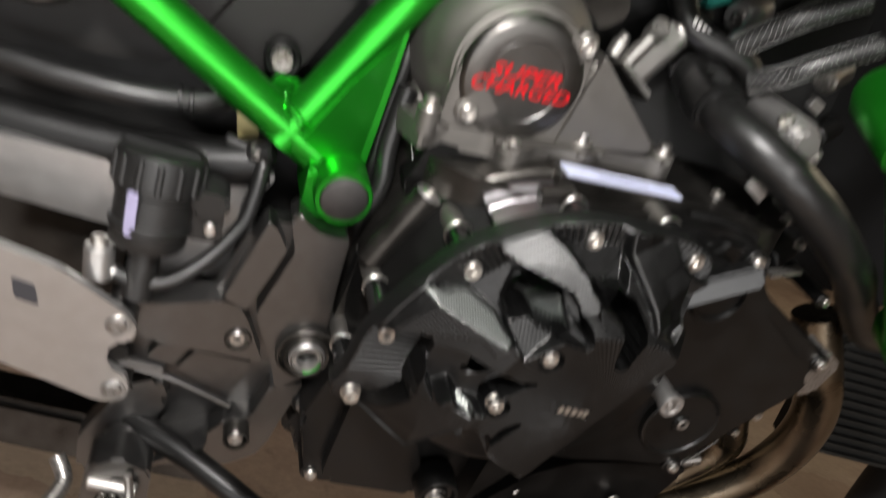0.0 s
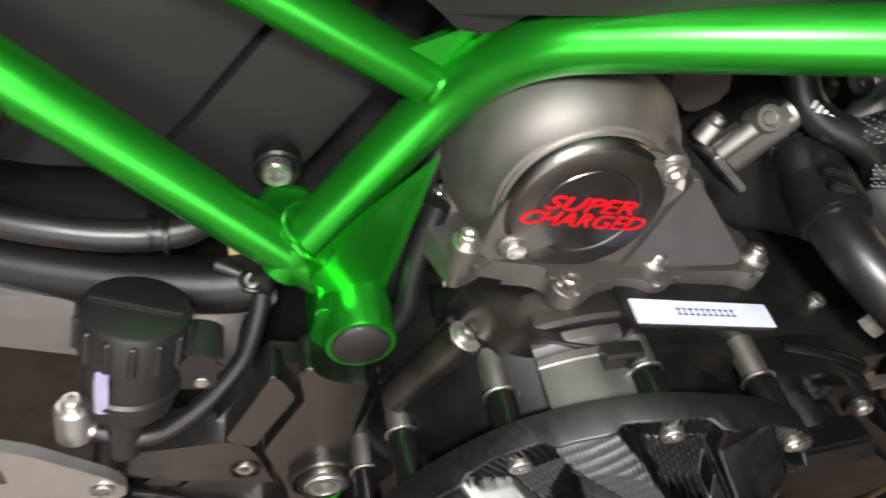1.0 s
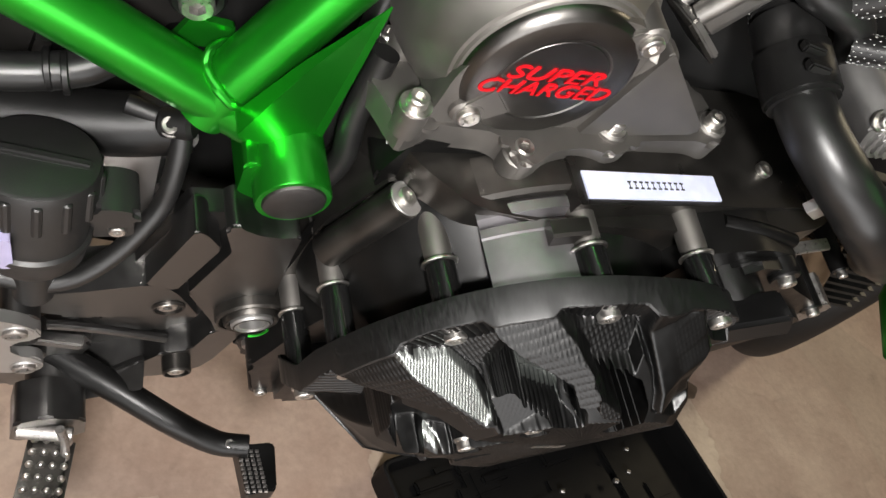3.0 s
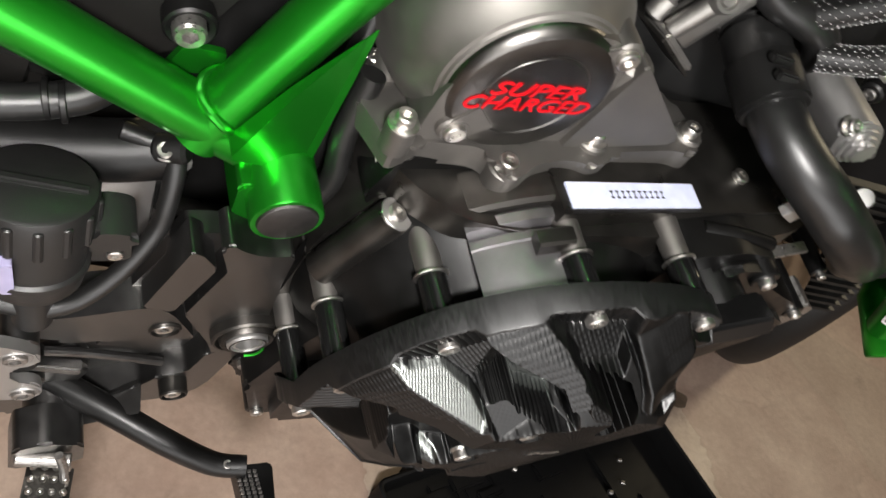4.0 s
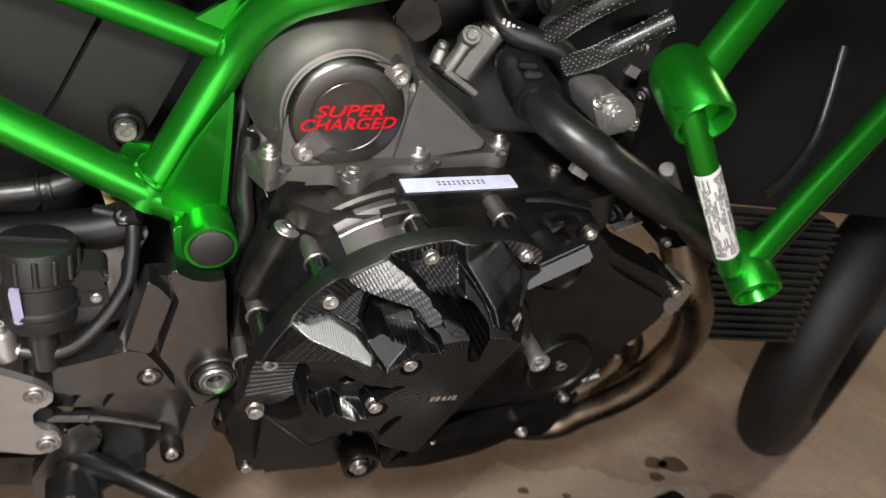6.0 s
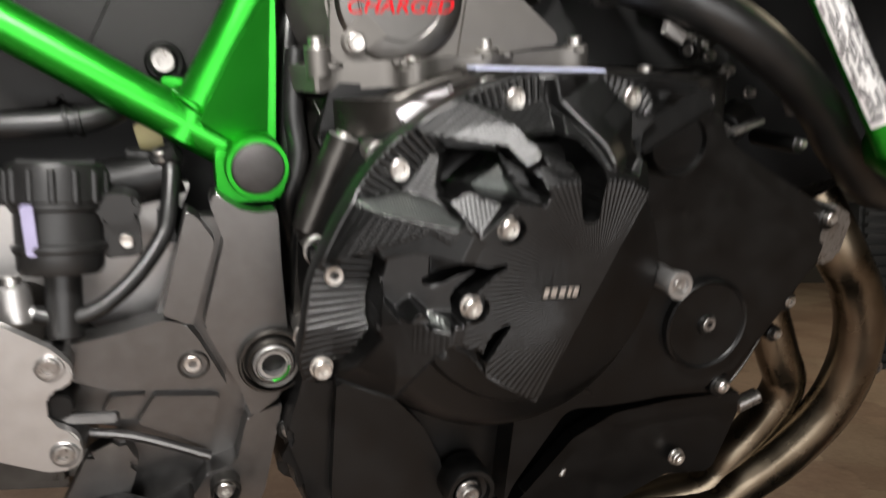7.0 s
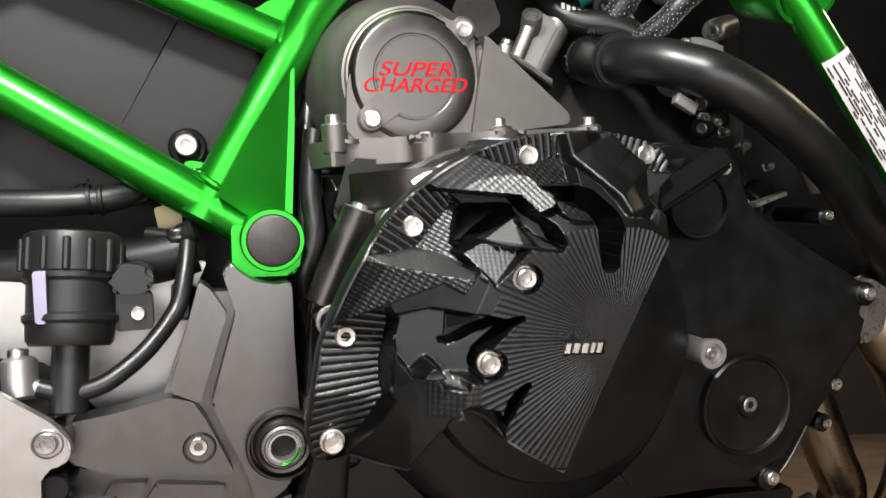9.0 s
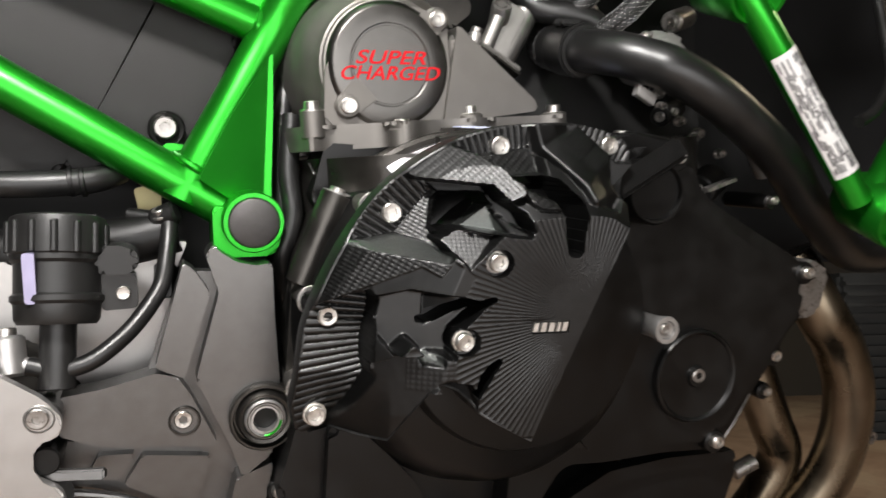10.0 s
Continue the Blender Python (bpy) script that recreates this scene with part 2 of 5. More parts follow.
def prism(outline, y0, y1, bevel=0.001, bm=None, tilt=None, pivot=None):
    """An outline in x and z, from its front at y0 back to y1, with a bevelled front, leaned about the pivot.
    tilt(x, z) is added to the front's y."""
    bm = bm or bmesh.new()
    xs, zs = [p[0] for p in outline], [p[1] for p in outline]
    pivot = pivot or ((min(xs) + max(xs)) / 2, y0, (min(zs) + max(zs)) / 2)
    front = [bm.verts.new((x, y0 + (tilt(x, z) if tilt else 0), z)) for x, z in outline]
    back = [bm.verts.new((x, y1, z)) for x, z in outline]
    face = bm.faces.new(front)
    bm.faces.new(back[::-1])
    n = len(outline)
    for i in range(n):
        bm.faces.new((front[i], back[i], back[(i + 1) % n], front[(i + 1) % n]))
    settle(bm, front + back, pivot, LEAN)
    if bevel:
        bmesh.ops.bevel(bm, geom=list(face.edges), offset=bevel, segments=2, affect="EDGES", clamp_overlap=True)
    return bm


def slab(outline, z0, z1, bevel=0.001, bm=None, lean=False):
    """An outline in x and y, from z0 up to its bevelled top at z1."""
    bm = bm or bmesh.new()
    low = [bm.verts.new((x, y, z0)) for x, y in outline]
    top = [bm.verts.new((x, y, z1)) for x, y in outline]
    bm.faces.new(low[::-1])
    face = bm.faces.new(top)
    n = len(outline)
    for i in range(n):
        bm.faces.new((low[i], low[(i + 1) % n], top[(i + 1) % n], top[i]))
    if lean:
        settle(bm, low + top, (sum(p[0] for p in outline) / n, sum(p[1] for p in outline) / n, z1) if lean is True else lean, ROLL)
    if bevel:
        bmesh.ops.bevel(bm, geom=list(face.edges), offset=bevel, segments=2, affect="EDGES", clamp_overlap=True)
    return bm


def lathe(profile, origin, way, sides=32, bm=None, hexed=()):
    """Turn (radius, distance) rows about a line. Rows in hexed are six-sided."""
    bm = bm or bmesh.new()
    w = along(way).normalized()
    u = w.orthogonal().normalized()
    v = w.cross(u)
    rings = []
    for k, (r, s) in enumerate(profile):
        c = Vector(origin) + w * s
        if r < 1e-6:
            rings.append([bm.verts.new(c)])
            continue
        ring = []
        for i in range(sides):
            a = 2 * math.pi * i / sides
            f = math.cos(math.pi / 6) / math.cos((a % (math.pi / 3)) - math.pi / 6) if k in hexed else 1.0
            ring.append(bm.verts.new(c + (u * math.cos(a) + v * math.sin(a)) * r * f))
        rings.append(ring)
    for a, b in zip(rings, rings[1:]):
        for i in range(sides):
            j = (i + 1) % sides
            if len(a) == 1 and len(b) == 1:
                continue
            if len(a) == 1:
                bm.faces.new((a[0], b[i], b[j]))
            elif len(b) == 1:
                bm.faces.new((a[i], b[0], a[j]))
            else:
                bm.faces.new((a[i], b[i], b[j], a[j]))
    return bm


def rod(a, b, r, edge=0.0008, sides=28, bm=None):
    """A round bar from a to b with eased ends."""
    a, b = Vector(a), Vector(b)
    d = (b - a).length
    e = min(edge, r * 0.5, d * 0.4)
    return lathe([(0, 0), (r - e, 0), (r, e), (r, d - e), (r - e, d), (0, d)], a, b - a, sides, bm)


def tube(points, r, sides=20, steps=8, bm=None, smooth=True):
    """A round bar along a line; r is one radius or a function of the share of the way."""
    bm = bm or bmesh.new()
    pts = smooth_line(points, steps) if smooth else [Vector(p) for p in points]
    u, rings, n = None, [], len(pts)
    for i, p in enumerate(pts):
        w = (pts[min(i + 1, n - 1)] - pts[max(i - 1, 0)]).normalized()
        u = w.orthogonal().normalized() if u is None else (u - w * u.dot(w)).normalized()
        v = w.cross(u)
        rr = r(i / (n - 1)) if callable(r) else r
        rings.append([bm.verts.new(p + (u * math.cos(2 * math.pi * k / sides) + v * math.sin(2 * math.pi * k / sides)) * rr) for k in range(sides)])
    for a, b in zip(rings, rings[1:]):
        for k in range(sides):
            bm.faces.new((a[k], a[(k + 1) % sides], b[(k + 1) % sides], b[k]))
    bm.faces.new(rings[0][::-1])
    bm.faces.new(rings[-1])
    return bm


def block(x0, x1, y0, y1, z0, z1, bevel=0.002, bm=None):
    bm = bm or bmesh.new()
    made = bmesh.ops.create_cube(bm, size=1)["verts"]
    for v in made:
        v.co = Vector(((x0 + x1) / 2 + v.co.x * (x1 - x0), (y0 + y1) / 2 + v.co.y * (y1 - y0), (z0 + z1) / 2 + v.co.z * (z1 - z0)))
    if bevel:
        edges = {e for v in made for e in v.link_edges}
        bmesh.ops.bevel(bm, geom=list(edges), offset=bevel, segments=2, affect="EDGES", clamp_overlap=True)
    return bm


def bolt(tip, way, parent, r=0.0048, h=0.005, flange=0.0, mat=None, name="bolt", label=""):
    """A cap screw whose outer face is at tip and that points along way, with a six-sided socket."""
    s = r * 0.52
    rows = [(0, -h * 0.45), (s, -h * 0.45), (s, -0.0002), (r * 0.86, 0), (r, -h * 0.14), (r, -h)]
    if flange:
        rows += [(flange * 0.96, -h), (flange, -h - 0.0005), (flange, -h - 0.0016)]
    return part(name, lathe(rows, tip, way, 24, None, (1, 2)), mat or STEEL, parent, label, 28)


def text_part(name, body, size_x, size_z, origin, right, up, mat, parent, shear=0.0, depth=0.0006, label="", fat=0.0):
    """Raised letters of a given width and height, their lower left corner at origin."""
    data = bpy.data.curves.new(name, "FONT")
    data.body, data.shear, data.extrude, data.size, data.offset = body, shear, 0.05, 1.0, fat
    carrier = bpy.data.objects.new(name, data)
    scene.collection.objects.link(carrier)
    bpy.context.view_layer.update()
    mesh = bpy.data.meshes.new_from_object(carrier.evaluated_get(bpy.context.evaluated_depsgraph_get()))
    bpy.data.objects.remove(carrier)
    xs = [v.co.x for v in mesh.vertices]
    ys = [v.co.y for v in mesh.vertices]
    x0, kx = min(xs), size_x / (max(xs) - min(xs))
    y0, ky = min(ys), size_z / (max(ys) - min(ys))
    right, up = Vector(right).normalized(), Vector(up).normalized()
    out = right.cross(up)
    for v in mesh.vertices:
        v.co = Vector(origin) + right * (v.co.x - x0) * kx + up * (v.co.y - y0) * ky + out * (depth if v.co.z > 0 else -0.0004)
    mesh.materials.clear()
    mesh.materials.append(mat)
    ob = new(name, mesh)
    ob.parent = parent
    ob.matrix_parent_inverse = parent.matrix_world.inverted()
    return tagged(ob, label)


# ---- the room ----
bm = bmesh.new()
bmesh.ops.create_grid(bm, x_segments=40, y_segments=40, size=4.0)
for v in bm.verts:
    v.co.z = FLOOR
floor = part("floor", bm, CONCRETE, None)
tagged(floor, "worn pinkish concrete garage floor with stains", "floor", kind="structure")
for wall_name, x0, x1, y0, y1 in (("wall_north", -4, 4, 4, 4.15), ("wall_east", 4, 4.15, -4, 4), ("wall_west", -4.15, -4, -4, 4)):
    tagged(part(wall_name, block(x0, x1, y0, y1, FLOOR, 2.75, 0), CREAM, None), "plain painted garage wall", "wall", kind="structure")
# the unseen south wall is opened low to let the added fill light in
bm = block(-4, -0.82, -1.75, -1.6, FLOOR, 2.75, 0)
block(1.02, 4, -1.75, -1.6, FLOOR, 2.75, 0, bm)
block(-0.82, 1.02, -1.75, -1.6, 0.84, 2.75, 0, bm)
tagged(part("wall_south", bm, PALE, None), "unseen grey painted garage wall, opened low for the fill light", "wall", kind="structure")
tagged(part("ceiling", block(-4.15, 4.15, -4.15, 4.15, 2.75, 2.9, 0), CEIL, None), "plain painted garage ceiling", "ceiling", kind="structure")
for x, y, r in ((0.70, 0.42, 0.022), (0.735, 0.415, 0.028), (0.685, 0.385, 0.015), (0.785, 0.325, 0.024), (0.43, 0.36, 0.010), (0.50, 0.345, 0.008)):
    blot = rounded([(x + r * math.cos(a) * (1 + 0.25 * math.sin(3 * a + x * 40)), y + r * math.sin(a) * 0.75) for a in [k * math.pi / 6 for k in range(12)]], 0.004, 2)
    tagged(part("oil_stain", slab(blot, FLOOR - 0.001, FLOOR + 0.0006, 0.0003), STAIN, floor), "dark oil spot soaked into the concrete")

# ---- the motorcycle ----
bike = new("motorcycle")
bike.location = (0.1, 0.2, FLOOR)
bpy.context.view_layer.update()
tagged(bike, "green trellis framed motorcycle with black supercharged engine, fairings removed", "motorcycle")

# frame
TUBE = 0.0146
frame_part = part("frame", tube([(-0.056, 0.040, 0.6225), (-0.16, 0.020, 0.6795), (-0.26, 0.0, 0.7342), (-0.40, -0.027, 0.811)], TUBE, 32, 6), GREEN, bike,
                  "candy green painted welded steel tube frame")
part("diagonal_tube", tube([(-0.1115, 0.0302, 0.640), (-0.0812, 0.0306, 0.700), (-0.0545, 0.0290, 0.753), (-0.0385, 0.0200, 0.781), (-0.018, 0.008, 0.801), (0.008, -0.001, 0.8135),
                            (0.05, -0.016, 0.8308), (0.125, -0.043, 0.860), (0.25, -0.088, 0.9086), (0.38, -0.12, 0.955)], 0.0146, 32, 8), GREEN, frame_part)
part("seat_rail_tube", tube([(-0.046, 0.034, 0.758), (-0.13, 0.0115, 0.785), (-0.30, -0.036, 0.840)], 0.0128, 32, 6), GREEN, frame_part)
part("upright_tube", tube([(-0.270, 0.0, 0.740), (-0.268, 0.0, 0.90)], 0.012, 24, 4), GREEN, frame_part)
part("pivot_tube", lathe([(0.0135, 0.030), (0.0160, 0.0006), (0.0162, 0.0), (0.0188, 0.0), (0.0195, 0.0012), (0.0195, 0.10), (0, 0.10)], (-0.060, -0.001, 0.6215), (0, 1, 0), 40), GREEN, frame_part)
part("tube_cap", lathe([(0, -0.0030), (0.0138, -0.0030), (0.0156, -0.0022), (0.0164, -0.0008), (0.0164, 0.02), (0, 0.02)], (-0.060, 0.0, 0.6215), (0, 1, 0), 40), CAP, frame_part, "dark grey plastic end cap")
part("gusset", prism(rounded([(-0.0525, 0.738), (-0.0510, 0.700), (-0.0500, 0.636), (-0.072, 0.636), (-0.098, 0.652), (-0.078, 0.695)], 0.003), 0.0215, 0.0260, 0.0008, None, lambda x, z: 0.30 * (x + 0.070), (-0.055, 0.0215, 0.650)), GREEN, frame_part)
part("gusset", prism(rounded([(-0.080, 0.777), (-0.045, 0.803), (-0.020, 0.803), (-0.046, 0.762)], 0.003), 0.022, 0.0265, 0.0008), GREEN, frame_part)
part("lower_gusset", prism(rounded([(-0.088, 0.634), (-0.086, 0.604), (-0.078, 0.600), (-0.046, 0.602), (-0.042, 0.625)], 0.006), 0.014, 0.06, 0.002), GREEN, frame_part)
part("mounting_tab", prism(rounded([(-0.132, 0.662), (-0.106, 0.665), (-0.103, 0.680), (-0.124, 0.682)], 0.004), 0.044, 0.048, 0.0005), GREEN, frame_part)


def weld(centre, way, r, parent=frame_part):
    """A bead of weld round a tube, with small ripples."""
    w = Vector(way).normalized()
    u = w.orthogonal().normalized()
    v = w.cross(u)
    pts = []
    for k in range(49):
        a = 2 * math.pi * k / 48
        pts.append(Vector(centre) + (u * math.cos(a) + v * math.sin(a)) * (r + 0.0003 * math.sin(5 * a)) + w * 0.0015 * math.sin(2 * a))
    return part("weld_bead", tube(pts, lambda t: 0.0026 + 0.0002 * math.sin(t * 60), 10, 2), GREEN, parent)


weld((-0.1005, 0.0303, 0.664), (0.55, -0.30, 0.80), 0.0152)
weld((-0.061, 0.030, 0.763), (0.95, 0.25, -0.30), 0.0134)
weld((-0.077, 0.036, 0.634), (0.86, 0.17, -0.47), 0.0156)


# forward frame members
front_frame = part("front_frame", tube([(0.245, -0.055, 0.782), (0.266, -0.050, 0.755), (0.308, -0.035, 0.702), (0.357, -0.017, 0.638)], 0.0100, 24, 6), GREEN, bike, "green tubular front frame section with rating label")
part("upper_joint", lathe([(0, 0.012), (0.016, 0.012), (0.019, 0.0), (0.0215, 0.0), (0.0225, 0.002), (0.0225, 0.05), (0.018, 0.06), (0, 0.062)], (0.262, -0.060, 0.768), (-0.12, 0.85, 0.5), 36), GREEN, front_frame)
part("lower_joint", lathe([(0, 0.010), (0.015, 0.010), (0.018, 0.0), (0.0205, 0.0), (0.0215, 0.002), (0.0215, 0.045), (0.016, 0.055), (0, 0.056)], (0.383, -0.028, 0.622), (-0.1, 0.85, 0.5), 36), GREEN, front_frame)
part("upper_tube", tube([(0.262, -0.03, 0.785), (0.32, 0.0, 0.86), (0.40, 0.03, 0.96)], 0.0145, 28, 4), GREEN, front_frame)
part("lower_tube", tube([(0.372, -0.012, 0.636), (0.425, 0.008, 0.697), (0.56, 0.06, 0.84)], 0.0125, 28, 4), GREEN, front_frame)
lab_a, lab_b = Vector((0.2830, -0.0439, 0.7335)), Vector((0.3413, -0.0228, 0.6585))
lab_w = (lab_b - lab_a).normalized()


def label_patch(s0, s1, a0, a1, lift, bm):
    """A strip wrapped on the front member, from s0 to s1 along it and a0 to a1 degrees round it."""
    u = (Vector((-0.25, -1, 0.1)) - lab_w * Vector((-0.25, -1, 0.1)).dot(lab_w)).normalized()
    v = lab_w.cross(u)
    rows = []
    for k in range(7):
        a = radians(a0 + (a1 - a0) * k / 6)
        d = (u * math.cos(a) + v * math.sin(a)) * (0.0100 + lift)
        rows.append([bm.verts.new(lab_a + lab_w * s + d + Vector((0, 0.0004, 0))) for s in (s0, s1)])
    for p, q in zip(rows, rows[1:]):
        bm.faces.new((p[0], p[1], q[1], q[0]))
    return bm


rating = part("rating_label", label_patch(0.0, 0.098, -62, 62, 0.0011, bmesh.new()), WHITE, front_frame, "white rating label with small dark print")
rng = random.Random(4)
bars = bmesh.new()
for row in range(13):
    a = -54 + row * 8.6
    s = 0.004
    while s < 0.09:
        d = rng.uniform(0.004, 0.016)
        if rng.random() < 0.72:
            label_patch(s, min(s + d, 0.094), a, a + 5.0, 0.0014, bars)
        s += d + rng.uniform(0.001, 0.003)
part("print", bars, INK, rating)

# supercharger cover
cover = part("supercharger_cover", prism(rounded([(-0.0150, 0.686), (-0.0165, 0.722), (-0.006, 0.754), (0.012, 0.7665), (0.045, 0.7705), (0.066, 0.764), (0.0765, 0.6945)], 0.006), 0.004, 0.09, 0.002, None, None, (0.03, 0.004, 0.73)), CAST, bike,
             "grey cast supercharger cover with red lettering")
hub = Vector((0.0280, 0.0007, 0.7290)) + BACK * 0.0062
part("housing", lathe([(0, -0.0005), (0.0425, -0.0005), (0.0442, 0.0002), (0.0452, 0.0016), (0.0468, 0.0022), (0.0485, 0.0055), (0.0515, 0.0095), (0.0560, 0.0155), (0.0600, 0.0235), (0.0640, 0.0375), (0.0665, 0.0600), (0.0670, 0.110), (0, 0.110)], tuple(hub), (0, 1, 0), 96), CAST, cover)
part("round_boss", lathe([(0.0425, 0.016), (0.0430, -0.0012), (0.0420, -0.0030), (0.0396, -0.0058), (0.0386, -0.0062), (0.0280, -0.0062), (0.0272, -0.0056), (0.0262, -0.0056), (0.0258, -0.0060), (0, -0.0060)], tuple(hub), (0, 1, 0), 96), DISC, cover)
for x, z in ((0.0, 0.7), (0.0596, 0.7616)):
    part("lug", rod((x, 0.0, z), (x, 0.02, z), 0.0088, 0.0015), CAST, cover)
    bolt(Vector((x, 0.0, z)) + OUT * 0.003, OUT, cover, 0.0056, 0.004, 0.0, STEEL)
for bx0, bx1 in (((0.0, 0.7), (0.012, 0.713)), ((0.0596, 0.7616), (0.047, 0.752))):
    d = Vector((bx1[0] - bx0[0], 0, bx1[1] - bx0[1])).normalized()
    n = Vector((-d.z, 0, d.x)) * 0.0085
    part("lug_web", prism([(bx0[0] + n.x, bx0[1] + n.z), (bx1[0] + n.x * 1.3, bx1[1] + n.z * 1.3), (bx1[0] - n.x * 1.3, bx1[1] - n.z * 1.3), (bx0[0] - n.x, bx0[1] - n.z)], 0.0, 0.02, 0.001), CAST, cover)
part("web", prism(rounded([(0.066, 0.694), (0.137, 0.7085), (0.137, 0.7145), (0.0715, 0.762)], 0.003), 0.0165, 0.06, 0.0015, None, None, (0.1, 0.02, 0.72)), CAST, cover)
part("column", rod((0.0830, 0.0310, 0.690), (0.0755, 0.0150, 0.757), 0.0105, 0.004), CAST, cover)
part("column", rod((-0.0275, 0.046, 0.690), (-0.0238, 0.0455, 0.7600), 0.0090, 0.003), CAST, cover)
flange_plan = [(-0.045, 0.05), (-0.045, 0.026), (-0.036, 0.012), (-0.0255, -0.006), (-0.014, 0.003), (0.018, 0.006), (0.026, 0.003), (0.029, -0.006), (0.036, -0.010), (0.043, -0.007), (0.050, 0.001), (0.066, 0.007), (0.076, 0.008), (0.084, 0.006), (0.094, 0.011), (0.100, 0.019), (0.142, 0.029), (0.153, 0.027), (0.163, 0.037), (0.150, 0.07), (0.05, 0.11)]
part("flange", slab(rounded(flange_plan, 0.006, 3), 0.6740, 0.6905, 0.0028, None, (0.035, 0.0, 0.688)), CAST, cover)
for x, y, z in ((-0.0347, 0.0483, 0.6990), (-0.0246, 0.0015, 0.7015), (0.035, 0.0, 0.691), (0.0850, 0.0200, 0.7075), (0.1524, 0.038, 0.7155)):
    up = ROLL @ Vector((0, 0, 1))
    part("lug", rod(Vector((x, y, z)) - up * (0.024 if x < 0 else 0.019), Vector((x, y, z)) - up * 0.0048, 0.0082 if x < 0 else 0.0094, 0.0012), CAST, cover)
    bolt(Vector((x, y, z)) + up * 0.001, up, cover, 0.0052, 0.0055, 0.0080, STEEL)
bolt((-0.0228, 0.0450, 0.7668), (0, -0.1, 1), cover, 0.0046, 0.006, 0.0064, DULL)
face = Vector((0.0280, 0.0007, 0.7290))
tr, tu = LEAN @ Vector((1, 0, 0.082)).normalized(), LEAN @ Vector((-0.082, 0, 1)).normalized()
text_part("lettering", "SUPER", 0.0490, 0.0090, face - tr * 0.0240 + tu * 0.0004, tr, tu, RED, cover, 0.28, 0.0006, "red raised block letters", 0.008)
text_part("lettering", "CHARGED", 0.0690, 0.0092, face - tr * 0.0340 - tu * 0.0100, tr, tu, RED, cover, 0.28, 0.0006, "red raised block letters", 0.008)

# sensor on the cover
def beam(a, b, wide, deep, facing, bevel=0.0015):
    """A bar of rectangular section from a to b, its broad side turned to facing."""
    a, b = Vector(a), Vector(b)
    w = (b - a).normalized()
    f = (Vector(facing) - w * Vector(facing).dot(w)).normalized()
    side = w.cross(f)
    bm = block(-wide / 2, wide / 2, 0.0, (b - a).length, -deep / 2, deep / 2, bevel)
    for v in bm.verts:
        v.co = a + side * v.co.x + w * v.co.y + f * v.co.z
    return bm


sensor = part("sensor_housing", rod((0.1165, 0.0600, 0.7530), (0.1400, 0.0570, 0.7980), 0.0106, 0.003, 36), SENSOR, bike, "grey cast pressure sensor housing")
part("sensor_body", beam((0.1100, 0.0545, 0.7560), (0.1295, 0.0505, 0.7945), 0.0190, 0.0150, (0.3, -1, 0.2), 0.003), SENSOR, sensor)
part("sensor_foot", beam((0.0975, 0.0500, 0.7610), (0.1275, 0.0560, 0.7440), 0.0042, 0.0240, (0.1, -1, 0.1), 0.0012), SENSOR, sensor)
part("foot_edge", beam((0.0955, 0.0500, 0.7585), (0.1270, 0.0560, 0.7405), 0.0020, 0.0260, (0.1, -1, 0.1), 0.0006), CRANK, sensor)
part("sensor_arm", rod((0.1035, 0.0460, 0.7605), (0.1140, 0.0400, 0.7860), 0.0056, 0.002), SENSOR, sensor)
part("bolt_column", rod((0.0955, 0.0550, 0.7620), (0.0985, 0.0545, 0.7750), 0.0062, 0.0015), SENSOR, sensor)
bolt((0.0997, 0.0541, 0.7790), (0.3, -0.2, 0.9), sensor, 0.0046, 0.005, 0.0, DULL)
part("boss_ring", lathe([(0.0076, 0.014), (0.0076, 0.0), (0.0070, -0.0010), (0.0054, -0.0010), (0.0050, 0.0008), (0.0042, 0.0008), (0.0034, -0.0008), (0, -0.0008)], (0.1141, 0.0350, 0.7900), (0.05, 1, -0.55), 36), SENSOR, sensor)
part("sensor_lead", tube([(0.1400, 0.0570, 0.7980), (0.1450, 0.0570, 0.8060), (0.1520, 0.0600, 0.8080)], 0.0075, 16, 4), PLASTIC, sensor)

# crankcase behind the guard
case = part("crankcase", prism(rounded([(-0.038, 0.47), (-0.032, 0.41), (-0.024, 0.385), (0.10, 0.378), (0.112, 0.41), (0.150, 0.458), (0.185, 0.472), (0.262, 0.478), (0.285, 0.505), (0.305, 0.535),
             (0.330, 0.560), (0.335, 0.590), (0.318, 0.603), (0.286, 0.622), (0.262, 0.640), (0.250, 0.670), (0.235, 0.684), (0.170, 0.688), (0.06, 0.670), (-0.02, 0.650), (-0.042, 0.60), (-0.044, 0.52)], 0.008), 0.060, 0.32, 0.003, None, None, (0.12, 0.060, 0.53)), CRANK, bike,
            "dark painted engine crankcase with cast ribs")
part("upper_deck", slab(rounded([(-0.034, 0.03), (-0.012, 0.0), (0.018, -0.021), (0.060, -0.023), (0.165, -0.010), (0.215, -0.002), (0.246, 0.008), (0.262, 0.030), (0.262, 0.25), (-0.034, 0.25)], 0.012), 0.635, 0.672, 0.004, None, (0.08, 0.0, 0.672)), CRANK, case)
part("deck_step", slab(rounded([(0.16, 0.02), (0.235, 0.022), (0.262, 0.045), (0.262, 0.2), (0.10, 0.2), (0.10, 0.05)], 0.01), 0.68, 0.690, 0.003, None, (0.2, 0.03, 0.692)), CRANK, case)
bolt((0.2024, 0.032, 0.697), (0, -0.25, 1), case, 0.0052, 0.004, 0.0, STEEL)
CP = (0.15, 0.004, 0.53)
